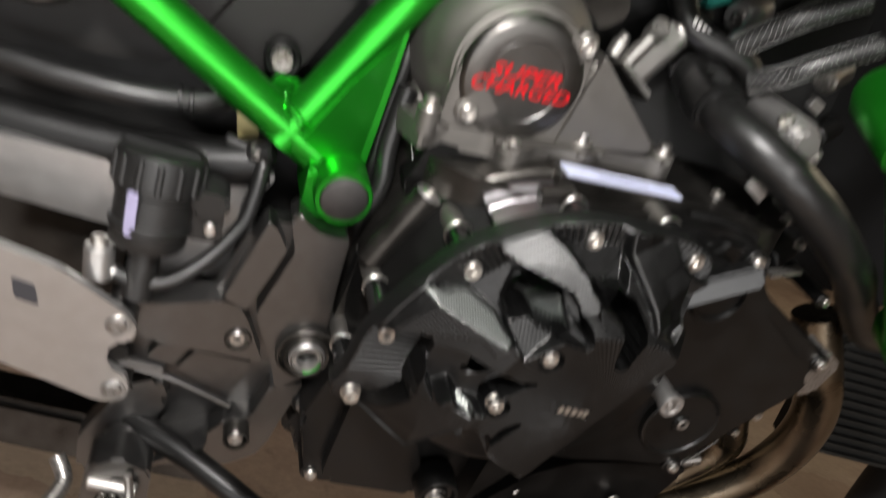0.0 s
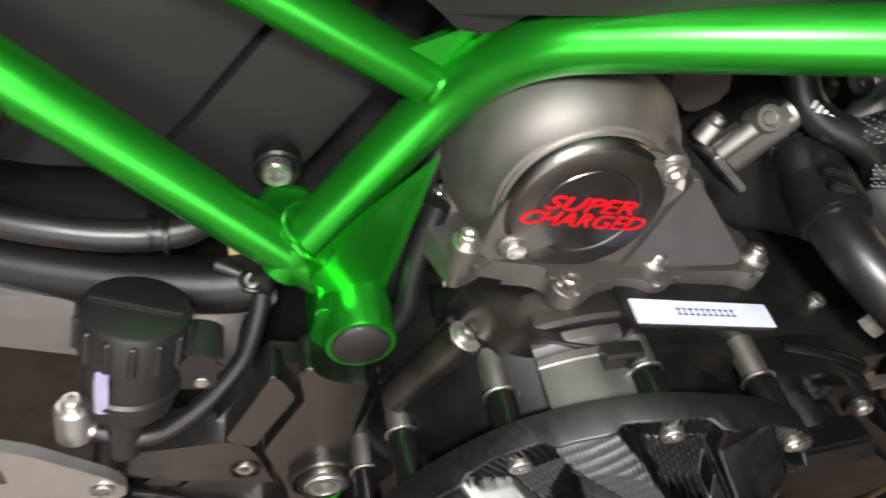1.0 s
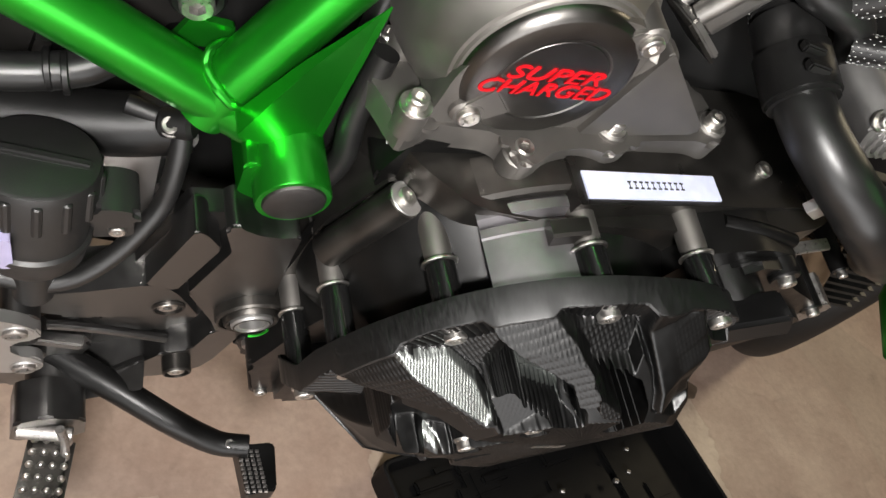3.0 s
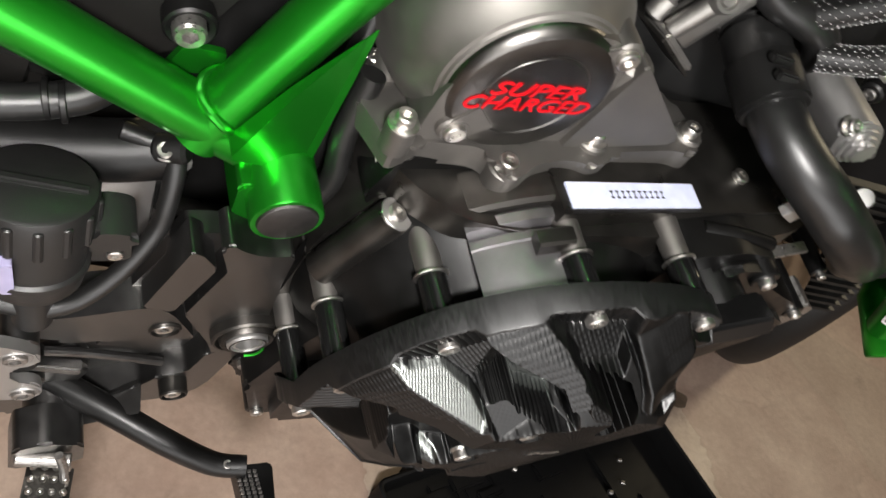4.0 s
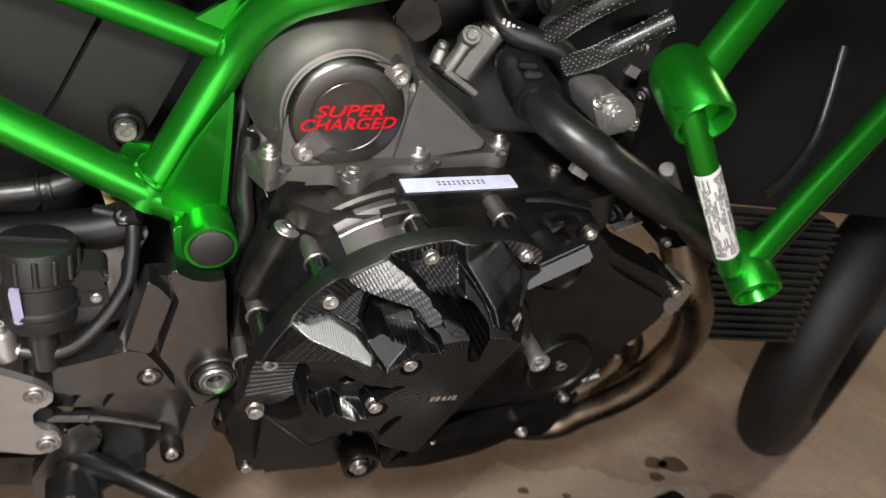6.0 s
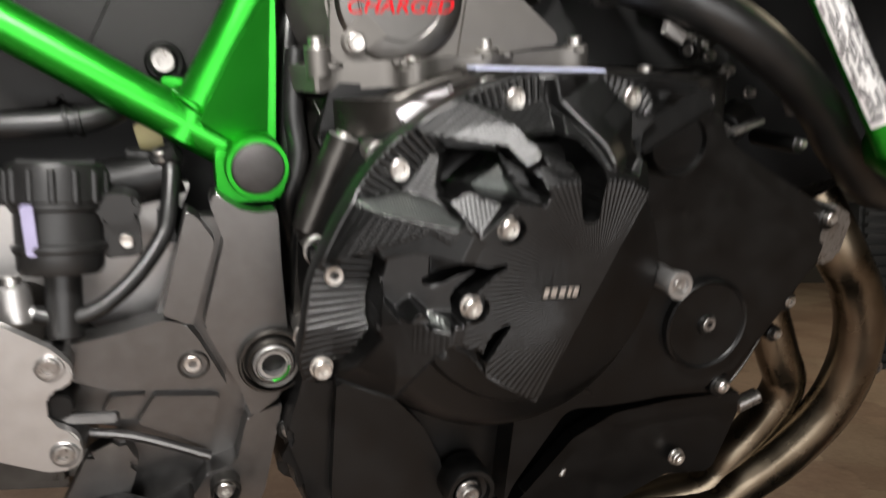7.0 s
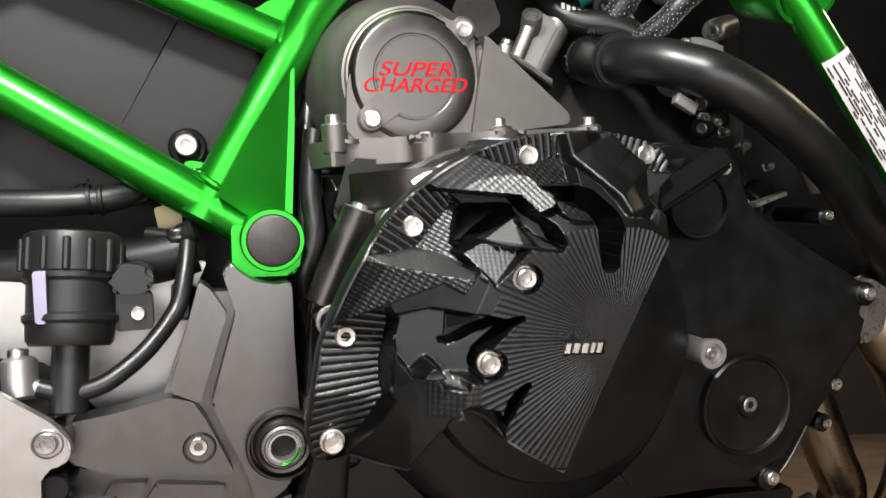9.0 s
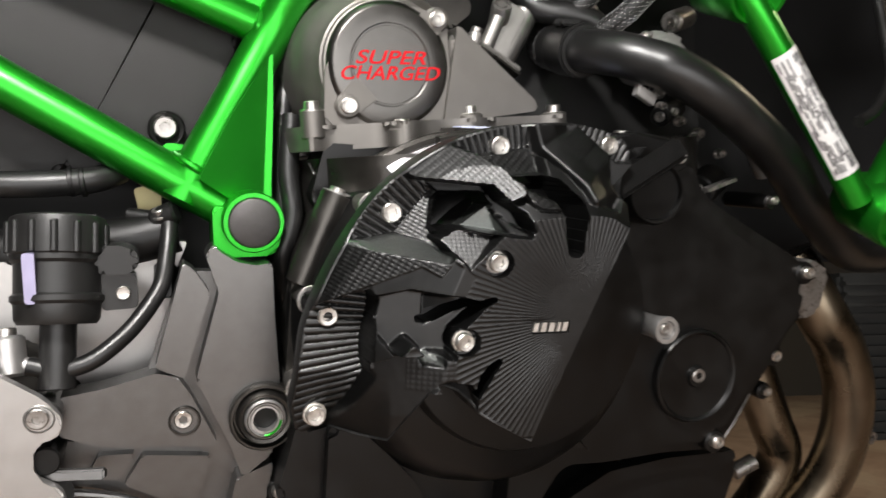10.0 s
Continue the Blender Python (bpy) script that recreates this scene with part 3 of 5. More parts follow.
clutch = part("clutch_cover", prism(rounded([(0.108, 0.380), (0.113, 0.399), (0.1498, 0.4562), (0.185, 0.4555), (0.231, 0.4590),
             (0.281, 0.4585), (0.305, 0.4970), (0.324, 0.524), (0.334, 0.544), (0.350, 0.562), (0.352, 0.590), (0.335, 0.6036), (0.2896, 0.6239), (0.2534, 0.6415), (0.2317, 0.6608), (0.2214, 0.6785), (0.187, 0.6841),
             (0.145, 0.676), (0.135, 0.60), (0.110, 0.50)], 0.008), 0.004, 0.05, 0.004, None, None, CP), BLACK, bike,
              "satin black cast clutch and engine cover")
LP = (0.0, 0.020, 0.43)
part("side_cover", prism(rounded([(-0.033, 0.512), (-0.0398, 0.4772), (-0.0471, 0.4484), (-0.0394, 0.4325), (-0.0303, 0.4003), (-0.0217, 0.3860), (0.104, 0.378), (0.1105, 0.3893), (0.150, 0.456), (0.150, 0.56), (0.06, 0.60), (-0.01, 0.575)], 0.008), 0.020, 0.06, 0.004, None, None, LP), BLACK, clutch)
part("side_panel", prism(rounded([(-0.0175, 0.496), (-0.0178, 0.4097), (-0.0139, 0.3955), (0.0649, 0.388), (0.0583, 0.4239), (0.0432, 0.4532), (0.0236, 0.4739), (0.0, 0.495)], 0.008), 0.010, 0.024, 0.005, None, None, LP), BLACK, clutch)


def sector(rows, origin, a0, a1, steps=24):
    """Part of a turned body: (radius, depth) rows swept between two angles in the machine's side plane."""
    bm = bmesh.new()
    u, v = LEAN @ Vector((1, 0, 0)), LEAN @ Vector((0, 0, 1))
    rings = []
    for k in range(steps + 1):
        a = radians(a0 + (a1 - a0) * k / steps)
        d = u * math.cos(a) + v * math.sin(a)
        rings.append([bm.verts.new(Vector(origin) + d * r + BACK * s) for r, s in rows])
    for p, q in zip(rings, rings[1:]):
        for k in range(len(rows)):
            m = (k + 1) % len(rows)
            bm.faces.new((p[k], p[m], q[m], q[k]))
    bm.faces.new(rings[0][::-1])
    bm.faces.new(rings[-1])
    return bm


DC = (0.097, -0.045, 0.555)
part("dome_side", sector([(0.0985, 0.014), (0.104, 0.012), (0.1065, 0.0145), (0.1075, 0.049), (0.1085, 0.050), (0.1085, 0.0545), (0.107, 0.0555), (0.110, 0.057), (0.1125, 0.0585), (0.1128, 0.064), (0.111, 0.066), (0.0985, 0.066)], DC, 99, 127), DOME, clutch)
part("dome_step", sector([(0.06, 0.066), (0.116, 0.066), (0.1185, 0.068), (0.1185, 0.090), (0.06, 0.090)], DC, 92, 127), CRANK, clutch)
part("dome_side", sector([(0.06, 0.030), (0.084, 0.030), (0.087, 0.033), (0.089, 0.062), (0.096, 0.064), (0.098, 0.067), (0.098, 0.09), (0.06, 0.09)], DC, 127, 215, 42), CRANK, clutch)
part("case_tab", sector([(0.09, 0.040), (0.1165, 0.040), (0.118, 0.0415), (0.118, 0.049), (0.1165, 0.050), (0.09, 0.050)], DC, 100, 110, 8), CRANK, clutch)
part("clutch_dome", lathe([(0.086, 0.03), (0.086, -0.012), (0.0845, -0.034), (0.0815, -0.0395), (0.070, -0.0415), (0, -0.0425)], Vector((0.1105, -0.042, 0.556)) + BACK * 0.0425, (0, 1, 0), 96), BLACK, clutch)
part("cover_lobe", prism(rounded([(0.150, 0.468), (0.272, 0.468), (0.312, 0.530), (0.338, 0.563), (0.340, 0.584), (0.285, 0.612), (0.246, 0.634), (0.222, 0.676), (0.175, 0.676), (0.175, 0.60)], 0.014), -0.004, 0.01, 0.005, None, None, CP), BLACK, clutch)
part("dome_skirt", lathe([(0.128, 0.060), (0.124, 0.040), (0.117, 0.026), (0.111, 0.014), (0.1065, 0.002), (0.1020, -0.010), (0.0960, -0.019), (0.088, -0.0235), (0, -0.0245)], (0.0960, -0.004, 0.5540), (0, 1, 0), 96), BLACK, clutch)
part("pickup_cover", lathe([(0.0335, 0.006), (0.0335, -0.0015), (0.0322, -0.0030), (0.0308, -0.0024), (0.0300, -0.0010), (0.0080, -0.0005), (0.0070, -0.0030), (0, -0.0030)], (0.2442, 0.0135, 0.5165), (0, 1, 0), 64), BLACK, clutch)
bolt((0.2455, 0.010, 0.5165), OUT, clutch, 0.0052, 0.003, 0.0, DULL)
part("standoff", rod((0.2015, -0.030, 0.550), (0.2015, 0.006, 0.550), 0.0074, 0.001), SILVER, clutch, "bright alloy bobbin")
part("bobbin_face", lathe([(0.0082, 0.006), (0.0092, 0.0), (0.0088, -0.0012), (0.0062, -0.0012), (0.0056, 0.001), (0, 0.001)], (0.2015, -0.0325, 0.550), (0, 1, 0), 36), SILVER, clutch)
bolt((0.2015, -0.0335, 0.550), OUT, clutch, 0.0042, 0.004, 0.0, DULL)
fc = Vector((0.196, -0.044, 0.6375))
cap_out = part("filler_cap", lathe([(0.0215, 0.045), (0.0215, 0.006), (0.0200, 0.003), (0.0185, 0.003), (0.0175, 0.006), (0, 0.006)], fc, (0, 1, 0), 48), BLACK, clutch, "round black oil filler cap with bar grip")
part("cap_grip", beam((0.1600, -0.0470, 0.6350), (0.2065, -0.0475, 0.6640), 0.0150, 0.0230, (-0.1, -1, 0.1), 0.0022), GLOSS, cap_out)
part("cover_ridge", tube([(0.168, -0.004, 0.679), (0.195, -0.006, 0.6815), (0.222, -0.004, 0.678)], 0.0045, 12, 6), BLACK, clutch)
part("cover_rim", tube([(0.271, 0.036, 0.463), (0.284, 0.036, 0.478), (0.297, 0.034, 0.500)], 0.0010, 8, 4), CRANK, clutch)
for x, y, z, r in ((0.2188, -0.0265, 0.6648, 0.0062), (0.3456, 0.026, 0.5896, 0.0058), (0.3246, 0.04, 0.5273, 0.0055), (0.326, 0.057, 0.499, 0.0045), (-0.0442, 0.026, 0.4475, 0.0055), (-0.0225, 0.022, 0.3930, 0.006), (0.268, 0.030, 0.4665, 0.0058), (0.3136, 0.016, 0.6427, 0.004)):
    part("boss", rod((x, y + 0.003, z), (x, y + 0.05, z), r * 1.5, 0.001), BLACK, clutch)
    bolt((x, y - 0.002, z), OUT, clutch, r * 0.82, 0.006, r * 1.05)
part("oil_plug", lathe([(0.0175, 0.02), (0.0175, -0.002), (0.0165, -0.004), (0.0135, -0.004), (0.0125, 0.0), (0.0085, 0.001), (0.0075, -0.004), (0.0055, -0.006), (0, -0.006)], (0.0765, 0.012, 0.4060), (0, 1, 0), 40), BLACK, clutch, "round black plug with bright slotted centre")
bolt((0.0760, 0.004, 0.4045), OUT, clutch, 0.0062, 0.004, 0.009, DULL)

# belly plate and lower fittings
belly = part("belly_plate", prism(rounded([(0.104, 0.372), (0.1289, 0.3949), (0.1565, 0.4301), (0.1866, 0.4464), (0.2338, 0.4523), (0.2953, 0.4535), (0.3037, 0.4428), (0.2867, 0.3862), (0.2432, 0.3892), (0.205, 0.372), (0.15, 0.366)], 0.005), 0.045, 0.20, 0.003, None, None, (0.19, 0.045, 0.43)), BLACK, bike, "gloss black lower engine guard plate")
part("plate_lip", prism(rounded([(0.120, 0.392), (0.1535, 0.4325), (0.1855, 0.4495), (0.2338, 0.4555), (0.2960, 0.4565), (0.2965, 0.4480), (0.2350, 0.4460), (0.188, 0.4400), (0.159, 0.4240), (0.126, 0.386)], 0.002), 0.038, 0.05, 0.001, None, None, (0.19, 0.038, 0.43)), BLACK, belly)
bolt((0.2457, 0.050, 0.406), OUT, belly, 0.0052, 0.004, 0.0065)
bolt((0.1793, 0.098, 0.4248), OUT, belly, 0.0062, 0.008, 0.0085, COPPER, label="copper coloured drain bolt")
bolt((0.1630, 0.080, 0.4195), OUT, belly, 0.005, 0.006, 0.0065)
bolt((0.2035, 0.050, 0.4470), OUT, belly, 0.0045, 0.006, 0.0)
part("link_rod", rod((0.150, 0.045, 0.400), (0.163, 0.05, 0.424), 0.0032), DULL, belly)
part("sump", prism(rounded([(-0.06, 0.405), (-0.02, 0.392), (0.10, 0.384), (0.17, 0.380), (0.24, 0.40), (0.28, 0.45), (0.25, 0.50), (-0.03, 0.48)], 0.02), 0.07, 0.30, 0.01), BLACK, belly)

# stud cylinder and small fittings behind the guard
stud = part("stud_sleeve", rod((-0.031, 0.006, 0.582), (-0.0078, -0.0015, 0.641), 0.0105, 0.001), CRANK, bike, "dark cast sleeve with bright hex bolt")
part("sleeve_face", rod((-0.0078, -0.0015, 0.6408), (-0.0074, -0.0018, 0.6422), 0.0098, 0.0004), SILVER, stud)
bolt((-0.0068, -0.0020, 0.6445), (0.36, -0.1, 0.93), stud, 0.0052, 0.003, 0.0)
part("cable", tube([(-0.026, 0.02, 0.665), (-0.018, 0.015, 0.645), (-0.019, 0.012, 0.628), (-0.027, 0.006, 0.612), (-0.020, 0.0, 0.602)], 0.0006, 6, 8), SILVER, stud, "thin pale wire")
part("black_hose", tube([(-0.038, 0.03, 0.70), (-0.040, 0.03, 0.66), (-0.037, 0.03, 0.63), (-0.044, 0.035, 0.60), (-0.040, 0.06, 0.57)], 0.007, 14, 6), RUBBER, stud, "black rubber breather hose")
part("black_hose", tube([(-0.042, 0.05, 0.74), (-0.046, 0.045, 0.68), (-0.045, 0.05, 0.63), (-0.045, 0.07, 0.59)], 0.006, 14, 6), RUBBER, stud, "black rubber breather hose")
part("red_tag", prism(rounded([(-0.0490, 0.690), (-0.0425, 0.682), (-0.0420, 0.666), (-0.0480, 0.668)], 0.002), 0.052, 0.054, 0.0004), RED, stud, "small red and white sticker")
part("case_neck", prism(rounded([(-0.016, 0.676), (-0.024, 0.640), (-0.010, 0.615), (0.03, 0.625), (0.06, 0.655), (0.06, 0.676)], 0.005), 0.010, 0.06, 0.002, None, None, (0.0, 0.010, 0.66)), BLACK, case)
# stamped plate on the deck
px_, py_ = Vector((0.0905, 0.0195, 0.0040)), Vector((-0.0030, 0.0150, 0.0034))
corner = Vector((0.0722, -0.0170, 0.6830))
nrm = px_.cross(py_).normalized()


def plate_patch(a0, a1, b0, b1, lift, thick, bm):
    quad = [corner + px_ * a + py_ * b for a, b in ((a0, b0), (a1, b0), (a1, b1), (a0, b1))]
    top = [bm.verts.new(p + nrm * lift) for p in quad]
    low = [bm.verts.new(p + nrm * (lift - thick)) for p in quad]
    bm.faces.new(top)
    bm.faces.new(low[::-1])
    for i in range(4):
        bm.faces.new((top[i], low[i], low[(i + 1) % 4], top[(i + 1) % 4]))
    return bm


serial = part("serial_plate", plate_patch(0, 1, 0, 1, 0.0012, 0.0012, bmesh.new()), PLATE, bike, "bluish foil plate with stamped dark characters")
bars = bmesh.new()
for k in range(10):
    a = 0.30 + k * 0.044
    plate_patch(a, a + 0.026, 0.36, 0.43, 0.00135, 0.0003, bars)
    plate_patch(a, a + 0.026, 0.60, 0.67, 0.00135, 0.0003, bars)
    plate_patch(a + 0.010, a + 0.016, 0.43, 0.60, 0.00135, 0.0003, bars)
part("stamped_print", bars, INK, serial)
part("plate_ledge", plate_patch(-0.06, 1.90, -0.20, 5.0, -0.0001, 0.018, bmesh.new()), CRANK, case)


# ---- clutch guard: a machined slab ----
def inside(poly, X, Z):
    """Which places lie within an outline."""
    hit = np.zeros(X.shape, bool)
    n = len(poly)
    for i in range(n):
        (x0, z0), (x1, z1) = poly[i - 1], poly[i]
        if z0 == z1:
            continue
        cross = ((z0 > Z) != (z1 > Z)) & (X < (x1 - x0) * (Z - z0) / (z1 - z0) + x0)
        hit ^= cross
    return hit


def from_edge(poly, X, Z):
    """Distance of places from an outline's nearest side."""
    best = np.full(X.shape, 9.0)
    n = len(poly)
    for i in range(n):
        a, b = np.array(poly[i - 1]), np.array(poly[i])
        d = b - a
        t = np.clip(((X - a[0]) * d[0] + (Z - a[1]) * d[1]) / max(d @ d, 1e-12), 0, 1)
        best = np.minimum(best, np.hypot(X - a[0] - t * d[0], Z - a[1] - t * d[1]))
    return best


# the slab's sides run square to the machine's side: places on it are (u, v) at the depth BASE
BASE, SKEW_X, SKEW_Z = 0.055, 0.200, -0.217
arc = [tuple(p) for p in smooth_line([(-0.0270, 0.4880), (-0.0312, 0.502), (-0.0312, 0.5154), (-0.0300, 0.540), (-0.0270, 0.5604), (-0.0165, 0.5881), (-0.0050, 0.6105), (0.0091, 0.6314), (0.0255, 0.6475), (0.0421, 0.6590),
                                      (0.0609, 0.6680), (0.0800, 0.6735), (0.1017, 0.6763), (0.1286, 0.677), (0.1523, 0.6725), (0.1652, 0.6659), (0.1669, 0.656), (0.1594, 0.6452)], 5)]
tail = [(0.1500, 0.636), (0.1443, 0.6149), (0.0967, 0.4920), (0.0742, 0.5046), (0.0640, 0.5110), (0.0600, 0.5165), (0.0545, 0.5215), (0.0480, 0.5235), (0.0420, 0.5240), (0.0349, 0.5243), (0.0255, 0.5101), (0.0163, 0.4938), (0.0044, 0.4925), (-0.0100, 0.4930), (-0.020, 0.4850)]
outline = arc + tail
STEP = 0.00042
gx = np.arange(-0.036, 0.170, STEP)
gz = np.arange(0.482, 0.681, STEP)
X, Z = np.meshgrid(gx, gz)


def rim_plane(x, z):
    return 0.20 * z - 0.0545 - 0.10 * x - 0.60 * np.clip(0.530 - z, 0, 1) * np.clip((0.015 - x) / 0.03, 0, 1)


def lift(plane):
    """The slab's height over each place, for a surface given in the machine's own x and z."""
    h = np.full(X.shape, 0.07)
    for _ in range(14):
        h = plane(X + SKEW_X * (h - BASE), Z + SKEW_Z * (h - BASE))
    return h


rim_h = lift(rim_plane)
fan_h = lift(lambda x, z: 0.096 - 0.10 * (x - 0.097) + 0.25 * (z - 0.592))
edge = from_edge(arc[:-10] + [(0.30, 0.66), (0.30, 0.45), (-0.05, 0.45)], X, Z)
ang0 = np.arctan2(Z - 0.556, X - 0.1085)
ribs = 0.0013 * np.abs(np.sin(88 * ang0)) ** 0.7


def scales_along(turn_deg, a, b, deep):
    """Rows of small cutter scales."""
    c, s = math.cos(radians(turn_deg)), math.sin(radians(turn_deg))
    p, q = X * c + Z * s, Z * c - X * s
    return deep * np.abs(np.sin(p * math.pi / a)) ** 0.8 * (0.08 + 0.92 * np.abs(np.sin(q * math.pi / b)))


relief = np.zeros(X.shape)
H = np.minimum(fan_h, rim_h + 0.0005 + 0.75 * edge)
# radial cutter lines on the flat face
ra = np.arctan2(Z - 0.5651, X - 0.1214)
rr = np.hypot(X - 0.1214, Z - 0.5651)
fade = np.clip((ra % (2 * math.pi) - 1.0) * 3, 0, 1) * np.clip((4.6 - ra % (2 * math.pi)) * 2.0, 0.3, 1)
lines = 0.00046 * (1 - np.abs(np.sin(66 * ra)) ** 0.5) * np.clip((rr - 0.006) / 0.022, 0, 1) * fade
relief = np.where(H > fan_h - 0.0002, lines, relief)
# two scaled arms that climb from the rim to the flat face
arm_a = [(-0.0200, 0.6050), (-0.0086, 0.6039), (0.0430, 0.5966), (0.0381, 0.5892), (0.0289, 0.5945), (0.0041, 0.5827), (-0.017, 0.5722), (-0.030, 0.565)]
arm_b = [(0.0230, 0.6475), (0.0470, 0.6640), (0.0636, 0.6572), (0.0764, 0.6484), (0.0845, 0.6384), (0.0824, 0.6341), (0.0744, 0.6306), (0.0673, 0.6396), (0.0522, 0.6408), (0.0291, 0.6426)]
in_a, in_b = inside(arm_a, X, Z), inside(arm_b, X, Z)
under_a = inside([(0.0084, 0.5744), (0.0041, 0.5827), (0.0289, 0.5945), (0.0381, 0.5892), (0.0440, 0.5983), (0.0560, 0.5900), (0.0504, 0.5781), (0.0237, 0.5814)], X, Z)
a_h = lift(lambda x, z: 0.0735 + 0.414 * (x + 0.005) + 0.031 * (z - 0.600))
H = np.where(under_a, np.minimum(fan_h, a_h - 0.0006), H)
H = np.where(in_a, np.minimum(fan_h, a_h), H)
relief = np.where(under_a, 0, relief)
relief = np.where(in_a, scales_along(62, 0.0024, 0.0034, 0.00042), relief)
b_h = lift(lambda x, z: 0.080 + 0.27 * (x - 0.0355) - 0.354 * (z - 0.640))
H = np.where(in_b, np.minimum(fan_h, b_h), H)
relief = np.where(in_b, scales_along(38, 0.0024, 0.0034, 0.00040), relief)
# milled ledge on top of the lower arm
ledge_a = [(-0.0086, 0.6039), (0.0411, 0.5966), (0.0440, 0.6000), (0.0360, 0.6062), (0.0203, 0.6105), (0.006, 0.6075), (-0.004, 0.6065), (-0.014, 0.6075)]
hit = inside(ledge_a, X, Z)
H = np.where(hit, np.minimum(fan_h, 0.0735 + 0.432 * (X + 0.0086)) - 1.75 * np.clip(Z - 0.6039 + 0.147 * (X + 0.0086), 0, 1), H)
relief = np.where(hit, 0.00032 * np.abs(np.sin(X * math.pi / 0.0016)), relief)
# bolt pockets with ribbed floors
pocket_1 = [(0.0084, 0.5744), (0.0042, 0.5502), (0.0047, 0.538), (0.0075, 0.5302), (-0.0024, 0.5103), (-0.0087, 0.4968), (-0.0109, 0.478), (-0.0411, 0.478), (-0.0457, 0.5392), (-0.035, 0.5609), (-0.0170, 0.5722), (0.0041, 0.5800)]
pocket_2 = [(-0.0142, 0.6065), (0.0060, 0.6075), (0.0203, 0.6105), (0.0280, 0.6209), (0.0412, 0.6368), (0.0291, 0.6430), (0.0200, 0.6490), (-0.0100, 0.6300)]
pocket_3 = [(0.0510, 0.6640), (0.0600, 0.6760), (0.0867, 0.6863), (0.0996, 0.6857), (0.1021, 0.6686), (0.0989, 0.6623), (0.0688, 0.6562), (0.0600, 0.6590)]
pocket_4 = [(0.1309, 0.6853), (0.1747, 0.6856), (0.1741, 0.6542), (0.1561, 0.6540), (0.1455, 0.6605), (0.1320, 0.6760)]
slope_2 = [(0.0203, 0.6105), (0.0280, 0.6209), (0.0412, 0.6368), (0.0291, 0.6428), (0.0522, 0.6408), (0.0468, 0.6356), (0.0412, 0.6306), (0.0385, 0.6133), (0.0450, 0.6084), (0.0440, 0.6000), (0.0360, 0.6062)]
slope_3 = [(0.0640, 0.6572), (0.0688, 0.6562), (0.0989, 0.6623), (0.1021, 0.6600), (0.1020, 0.6465), (0.0840, 0.6447), (0.0779, 0.6437), (0.0764, 0.6484)]
d2 = np.clip((X - 0.0203) * 0.809 - (Z - 0.6105) * 0.588, 0, 1)
hit = inside(slope_2, X, Z)
H = np.where(hit, np.minimum(rim_h - 0.0018 + 0.62 * d2, fan_h - 0.004), H)
relief = np.where(hit, scales_along(60, 0.0023, 0.0034, 0.00034), relief)
hit = inside(slope_3, X, Z)
H = np.where(hit, np.minimum(rim_h - 0.0018 + 0.80 * np.clip(0.6630 - Z, 0, 1), fan_h - 0.003), H)
relief = np.where(hit, scales_along(40, 0.0024, 0.0034, 0.00036), relief)
for pocket in (pocket_1, pocket_2, pocket_3, pocket_4):
    hit = inside(pocket, X, Z)
    H = np.where(hit, rim_h - 0.0018, H)
    relief = np.where(hit, ribs, relief)
# hooked arm towards the top: a sharp crest, steep inside and sloped outside
arm_c = [(0.099, 0.684), (0.0985, 0.668), (0.100, 0.659), (0.1085, 0.6515), (0.1145, 0.6450), (0.119, 0.6370), (0.1212, 0.6300), (0.1400, 0.6260), (0.1500, 0.640), (0.1455, 0.6605), (0.1309, 0.6773), (0.130, 0.684)]
crest_line = [(0.1003, 0.6800, 0.0750), (0.1050, 0.6620, 0.0745), (0.1162, 0.6480, 0.0860), (0.1220, 0.6400, 0.0935), (0.1240, 0.6320, 0.0985)]
off, side, crest, share = np.full(X.shape, 9.0), np.zeros(X.shape), np.zeros(X.shape), np.zeros(X.shape)
for i, (a, b) in enumerate(zip(crest_line, crest_line[1:])):
    dx, dz = b[0] - a[0], b[1] - a[1]
    k = np.clip(((X - a[0]) * dx + (Z - a[1]) * dz) / (dx * dx + dz * dz), 0, 1)
    far = np.hypot(X - a[0] - k * dx, Z - a[1] - k * dz)
    near = far < off
    side = np.where(near, (X - a[0]) * dz - (Z - a[1]) * dx, side)
    crest = np.where(near, a[2] + k * (b[2] - a[2]), crest)
    share = np.where(near, (i + k) / 4, share)
    off = np.minimum(off, far)
outer = side < 0
c_in = inside(arm_c, X, Z)
flank = crest - np.clip(off, 0, 0.012) * (0.15 + 0.75 * share) - 0.45 * np.clip(off - 0.012, 0, 1)
H = np.where(c_in, np.where(outer, np.minimum(np.maximum(flank, rim_h), fan_h), np.maximum(crest - 2.4 * off, rim_h)), H)
hatch = 0.00030 * np.abs(np.sin((X * 0.35 + Z * 0.94) * math.pi / 0.0020)) * (off < 0.0014)
relief = np.where(c_in, np.where(outer, np.where((off > 0.012) & (Z > 0.650), scales_along(40, 0.0021, 0.0030, 0.00010), 0), hatch), relief)
H = np.where((X > 0.125) & (Z > 0.612), np.minimum(H, rim_h + 0.006 + 3.0 * np.clip(0.1480 - X, 0, 1) + 2.4 * np.clip(0.640 - Z, 0, 1)), H)
# small scaled lip beside the long cut
slope_4 = [(0.0826, 0.6388), (0.0877, 0.6375), (0.1, 0.6316), (0.1022, 0.6268), (0.0901, 0.6275), (0.0854, 0.6310)]
hit = inside(slope_4, X, Z)
H = np.where(hit, fan_h - 0.7 * np.clip(Z - 0.6275, 0, 1), H)
relief = np.where(hit, scales_along(40, 0.0020, 0.0030, 0.00026), relief)
